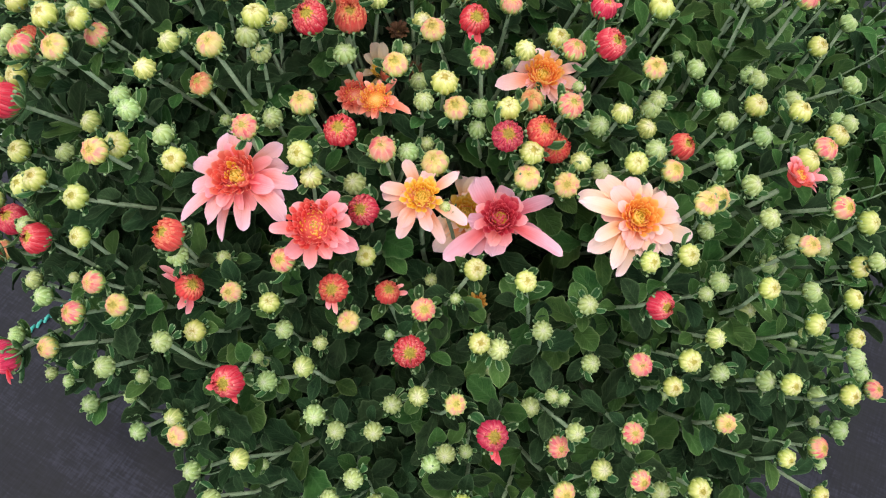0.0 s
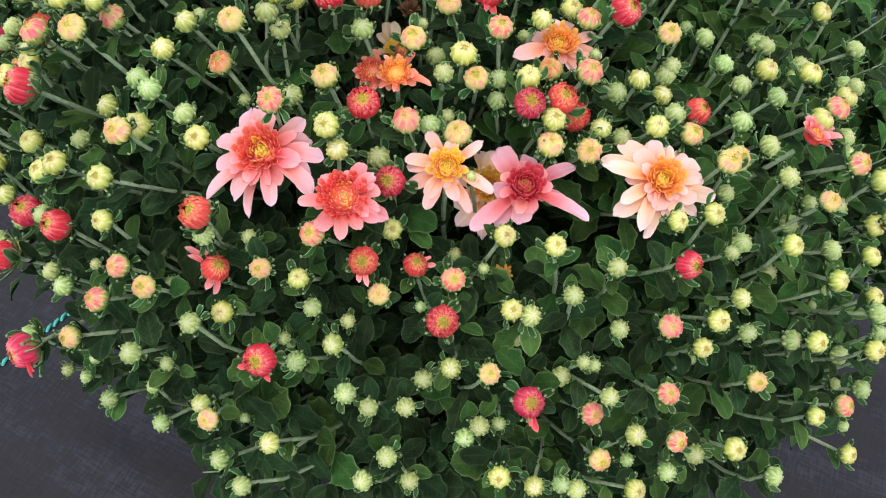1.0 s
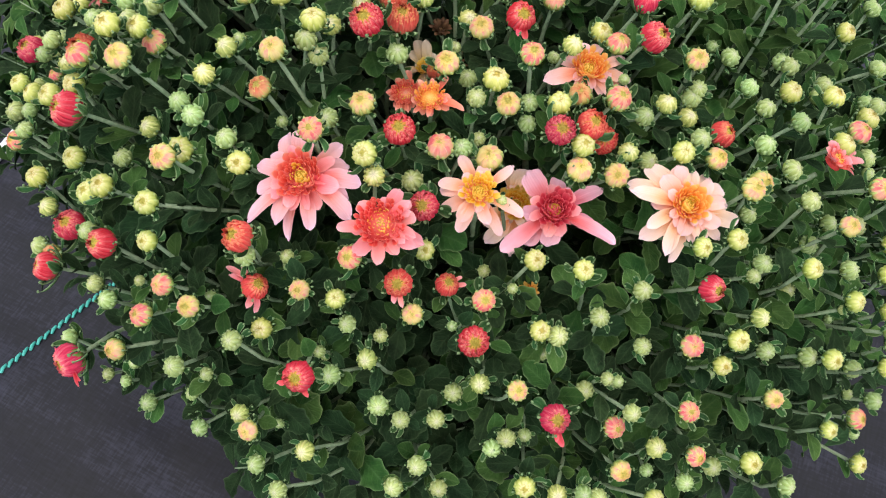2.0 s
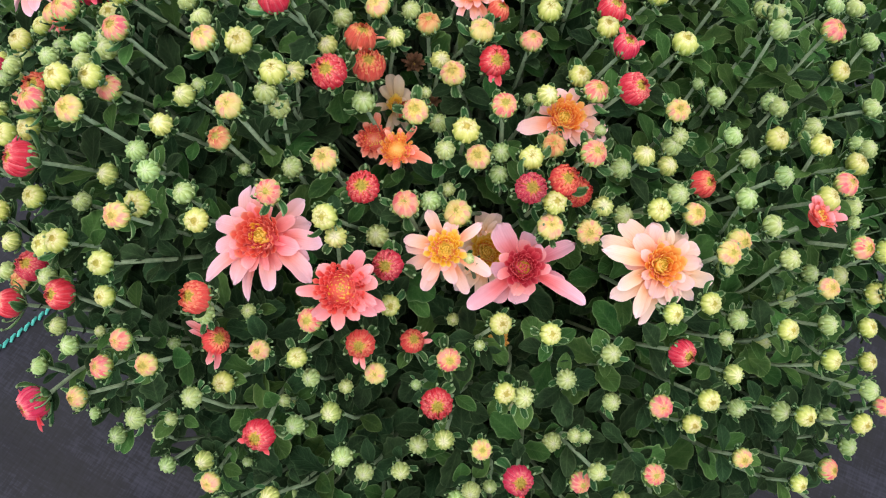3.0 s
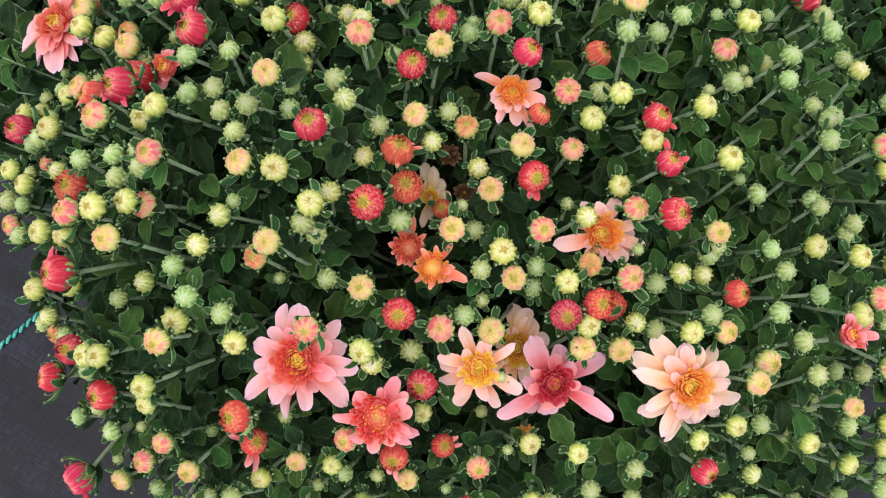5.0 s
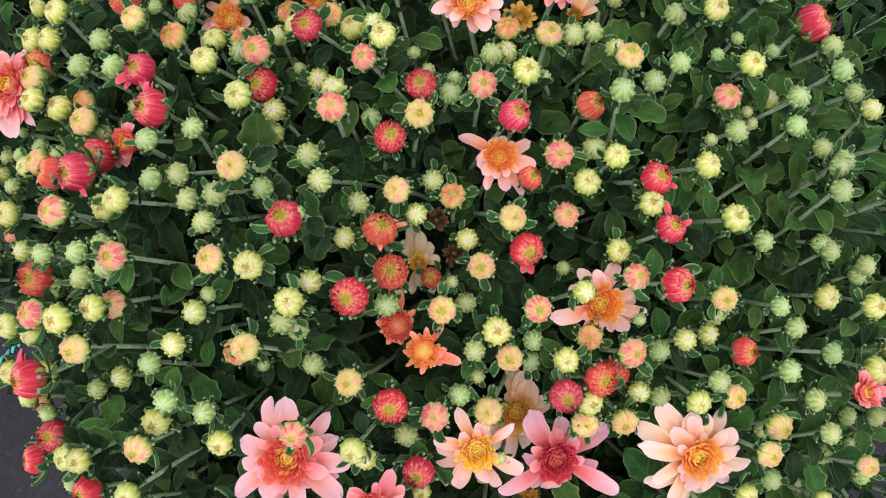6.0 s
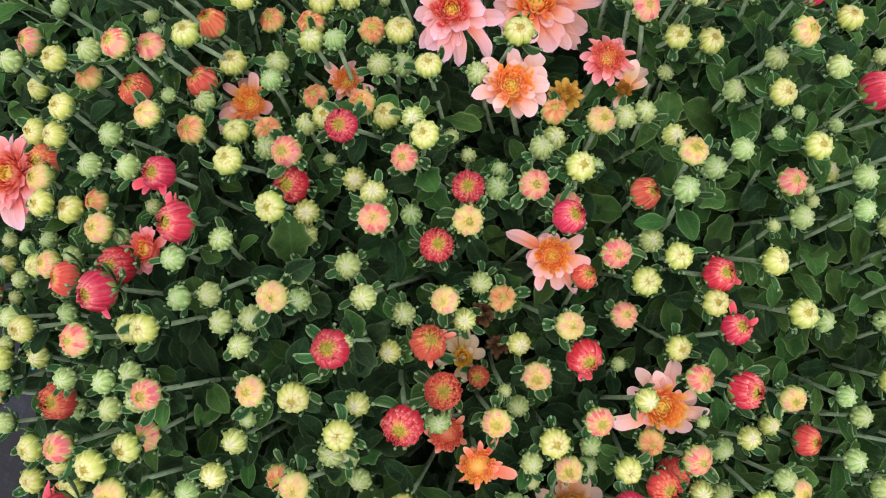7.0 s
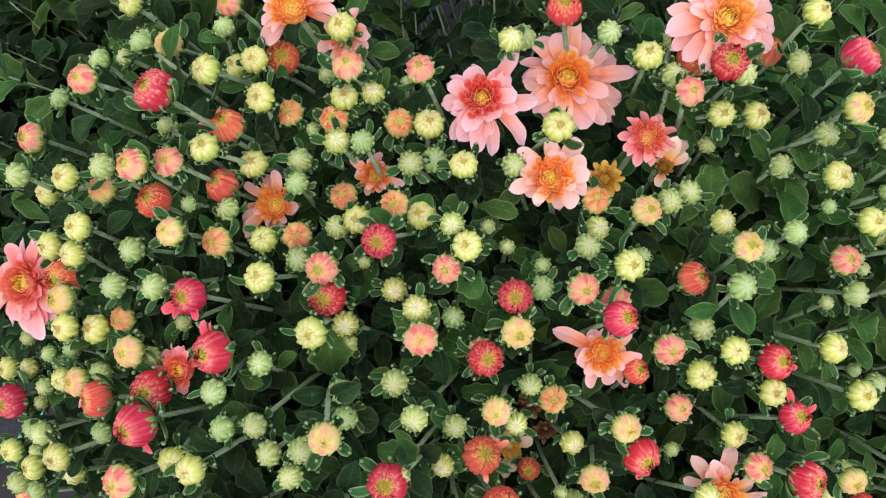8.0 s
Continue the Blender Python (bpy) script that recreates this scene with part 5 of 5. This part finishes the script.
# ---- foliage ----
leaf_rng = random.Random(23)
PLAIN = [leaf_shape(leaf_rng, 0, wide=w, droop=d) for w, d in ((0.25, 0.5), (0.29, 0.8), (0.21, 0.3), (0.27, 1.0))]
LOBED = [leaf_shape(leaf_rng, n, wide=w, droop=d) for n, w, d in ((3, 0.3, 0.6), (3, 0.34, 0.9), (2, 0.28, 0.4), (3, 0.36, 0.7))]
LEAF_MESH = {}
for tone in ("leaf", "leaf_fresh"):
    LEAF_MESH[tone] = ([x.mesh("leaf", [tone]) for x in PLAIN], [x.mesh("leaf", [tone]) for x in LOBED])
rest = {"leaf": Shape(), "leaf_fresh": Shape()}
single = 0


def dome(x, y):
    """The height of the bush's top over a place of the plan."""
    q = abs((x - CROWN.x) / 0.37) ** 1.6 + abs((y - CROWN.y) / (0.29 if y < CROWN.y else 0.40)) ** 1.6
    return 0.17 + 0.31 * max(0.0, 1 - q) ** 0.42 if q < 1 else 0.0


def leaf_at(p, stem, az, size, lobed, fresh):
    global single
    r = leaf_rng
    stem = Vector(stem).normalized()
    side = stem.orthogonal().normalized()
    side.rotate(Matrix.Rotation(az, 3, stem))
    way = (side + stem * r.uniform(0.1, 0.9) + Vector((0, 0, r.uniform(-0.1, 0.35)))).normalized()
    up = (Vector((0, 0, 1.0)) + stem * 0.7 + Vector((r.uniform(-0.4, 0.4), r.uniform(-0.4, 0.4), 0))).normalized()
    yv = up.cross(way).normalized()
    zv = way.cross(yv)
    m = Matrix((way, yv, zv)).transposed().to_4x4()
    m.translation = p
    m = m @ Matrix.Diagonal((size, size * r.uniform(0.85, 1.2), size, 1))
    tipmost = p + way * size
    for c, reach in CLEAR:
        for spot in (p, tipmost, (p + tipmost) / 2):
            if (spot.xy - c.xy).length < reach * 1.05 and spot.z > c.z - 0.014:
                return
    for spot in ((p + tipmost) / 2, tipmost):
        for c, reach in SPOTS.get((int(spot.x // 0.02), int(spot.y // 0.02)), ()):
            if (spot.xy - c.xy).length < reach * 1.15 and spot.z > c.z - 0.010:
                return
    if p.z < dome(p.x, p.y) - 0.2:
        return
    k = r.randrange(4)
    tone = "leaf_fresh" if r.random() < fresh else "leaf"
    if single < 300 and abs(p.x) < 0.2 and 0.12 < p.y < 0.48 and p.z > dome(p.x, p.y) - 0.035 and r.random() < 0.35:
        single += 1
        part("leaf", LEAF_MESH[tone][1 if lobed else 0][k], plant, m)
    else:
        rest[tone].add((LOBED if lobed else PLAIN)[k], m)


def leafy(line, first, count, small, fresh=0.2, deep=0.14):
    """Leaves up a stem, larger lower down. first: how far below its end they begin."""
    pts = [Vector(q) for q in line]
    far = [0.0]
    for a, b in zip(pts[::-1], pts[-2::-1]):
        far.append(far[-1] + (a - b).length)
    pts = pts[::-1]
    az = leaf_rng.uniform(0, 6.28)
    d = first
    for i in range(count):
        if d > deep:
            break
        k = max(j for j in range(len(far)) if far[j] <= d)
        if k + 1 >= len(far):
            break
        t = (d - far[k]) / (far[k + 1] - far[k])
        p = pts[k].lerp(pts[k + 1], t)
        size = min(0.040, small + 0.22 * d) * leaf_rng.uniform(0.8, 1.2)
        leaf_at(p, pts[k] - pts[k + 1], az, size, size > 0.020, fresh)
        az += 2.4 + leaf_rng.uniform(-0.4, 0.4)
        d += leaf_rng.uniform(0.003, 0.009) + 0.05 * d


for line, size in nodes:
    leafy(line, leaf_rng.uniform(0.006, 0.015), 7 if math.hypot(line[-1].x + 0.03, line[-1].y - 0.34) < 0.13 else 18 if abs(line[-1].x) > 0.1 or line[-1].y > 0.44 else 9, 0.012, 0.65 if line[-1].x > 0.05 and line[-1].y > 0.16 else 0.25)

# young leaf tufts near the top
for x, y, z, size in ((65, 389, 462, 24), (96, 396, 462, 26), (81, 413, 464, 22), (51, 385, 460, 20), (69, 424, 466, 20), (119, 431, 456, 22), (84, 432, 462, 18), (108, 372, 456, 20), (132, 382, 452, 20), (59, 413, 466, 18),
                      (150, 402, 446, 20), (148, 350, 442, 20), (160, 320, 436, 20), (128, 330, 446, 18), (-98, 436, 452, 18), (36, 330, 440, 16), (176, 372, 430, 20), (140, 440, 440, 20)):
    p = Vector((x / 1000, y / 1000, z / 1000 - 0.005))
    line, tube = shoot(leaf_rng, p, outward(p), 0.0010)
    part("stem", tube, plant)
    leafy(line, 0.0, 8, size / 1000, 0.95)

# shoots that carry leaves alone, deeper in the bush and round its skirt
bare = Shape()
for i in range(950):
    a = leaf_rng.uniform(0, 6.283)
    q = math.sqrt(leaf_rng.uniform(0.02, 0.97 if a < 3.1416 else 0.52 if a < 4.0 else 0.64 if a < 4.5 else 0.80))
    x, y = CROWN.x + 0.37 * q * math.cos(a), CROWN.y + (0.29 if a > 3.1416 else 0.40) * q * math.sin(a)
    z = dome(x, y) - leaf_rng.uniform(0.05, 0.14) - 0.06 * max(0.0, 1 - 1.4 * q)
    if noise.noise((x * 24, y * 24, 5.0)) > 0.1:
        z -= 0.08
    if z < 0.13:
        continue
    p = Vector((x, y, z))
    line, tube = shoot(leaf_rng, p, outward(p), 0.0010)
    bare.tube([tuple(q) for q in line], np.linspace(0.0013, 0.0006, len(line)), 4)
    bpy.data.meshes.remove(tube)
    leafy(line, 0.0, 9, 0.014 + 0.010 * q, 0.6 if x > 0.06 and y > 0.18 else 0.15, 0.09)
for i in range(330):
    if i < 190:
        p = Vector((leaf_rng.uniform(-0.40, -0.17), leaf_rng.uniform(0.38, 0.66), leaf_rng.uniform(0.26, 0.40)))
    else:
        p = Vector((leaf_rng.uniform(0.20, 0.42), leaf_rng.uniform(0.27, 0.62), leaf_rng.uniform(0.26, 0.40)))
    if p.z > dome(p.x, p.y) + 0.2 - abs(p.x) * 0.2:
        p.z -= 0.06
    line, tube = shoot(leaf_rng, p, outward(p), 0.0010)
    bare.tube([tuple(q) for q in line], np.linspace(0.0011, 0.0005, len(line)), 4)
    bpy.data.meshes.remove(tube)
    leafy(line, 0.0, 14, 0.020 if i < 190 else 0.016, 0.35 if i < 190 else 0.65, 0.12)
part("stem_tangle", bare.mesh("stems", ["stalk"]), plant)["kind"] = "stuff"
for tone, shape in rest.items():
    part("foliage", shape.mesh("foliage", [tone]), plant)["kind"] = "stuff"
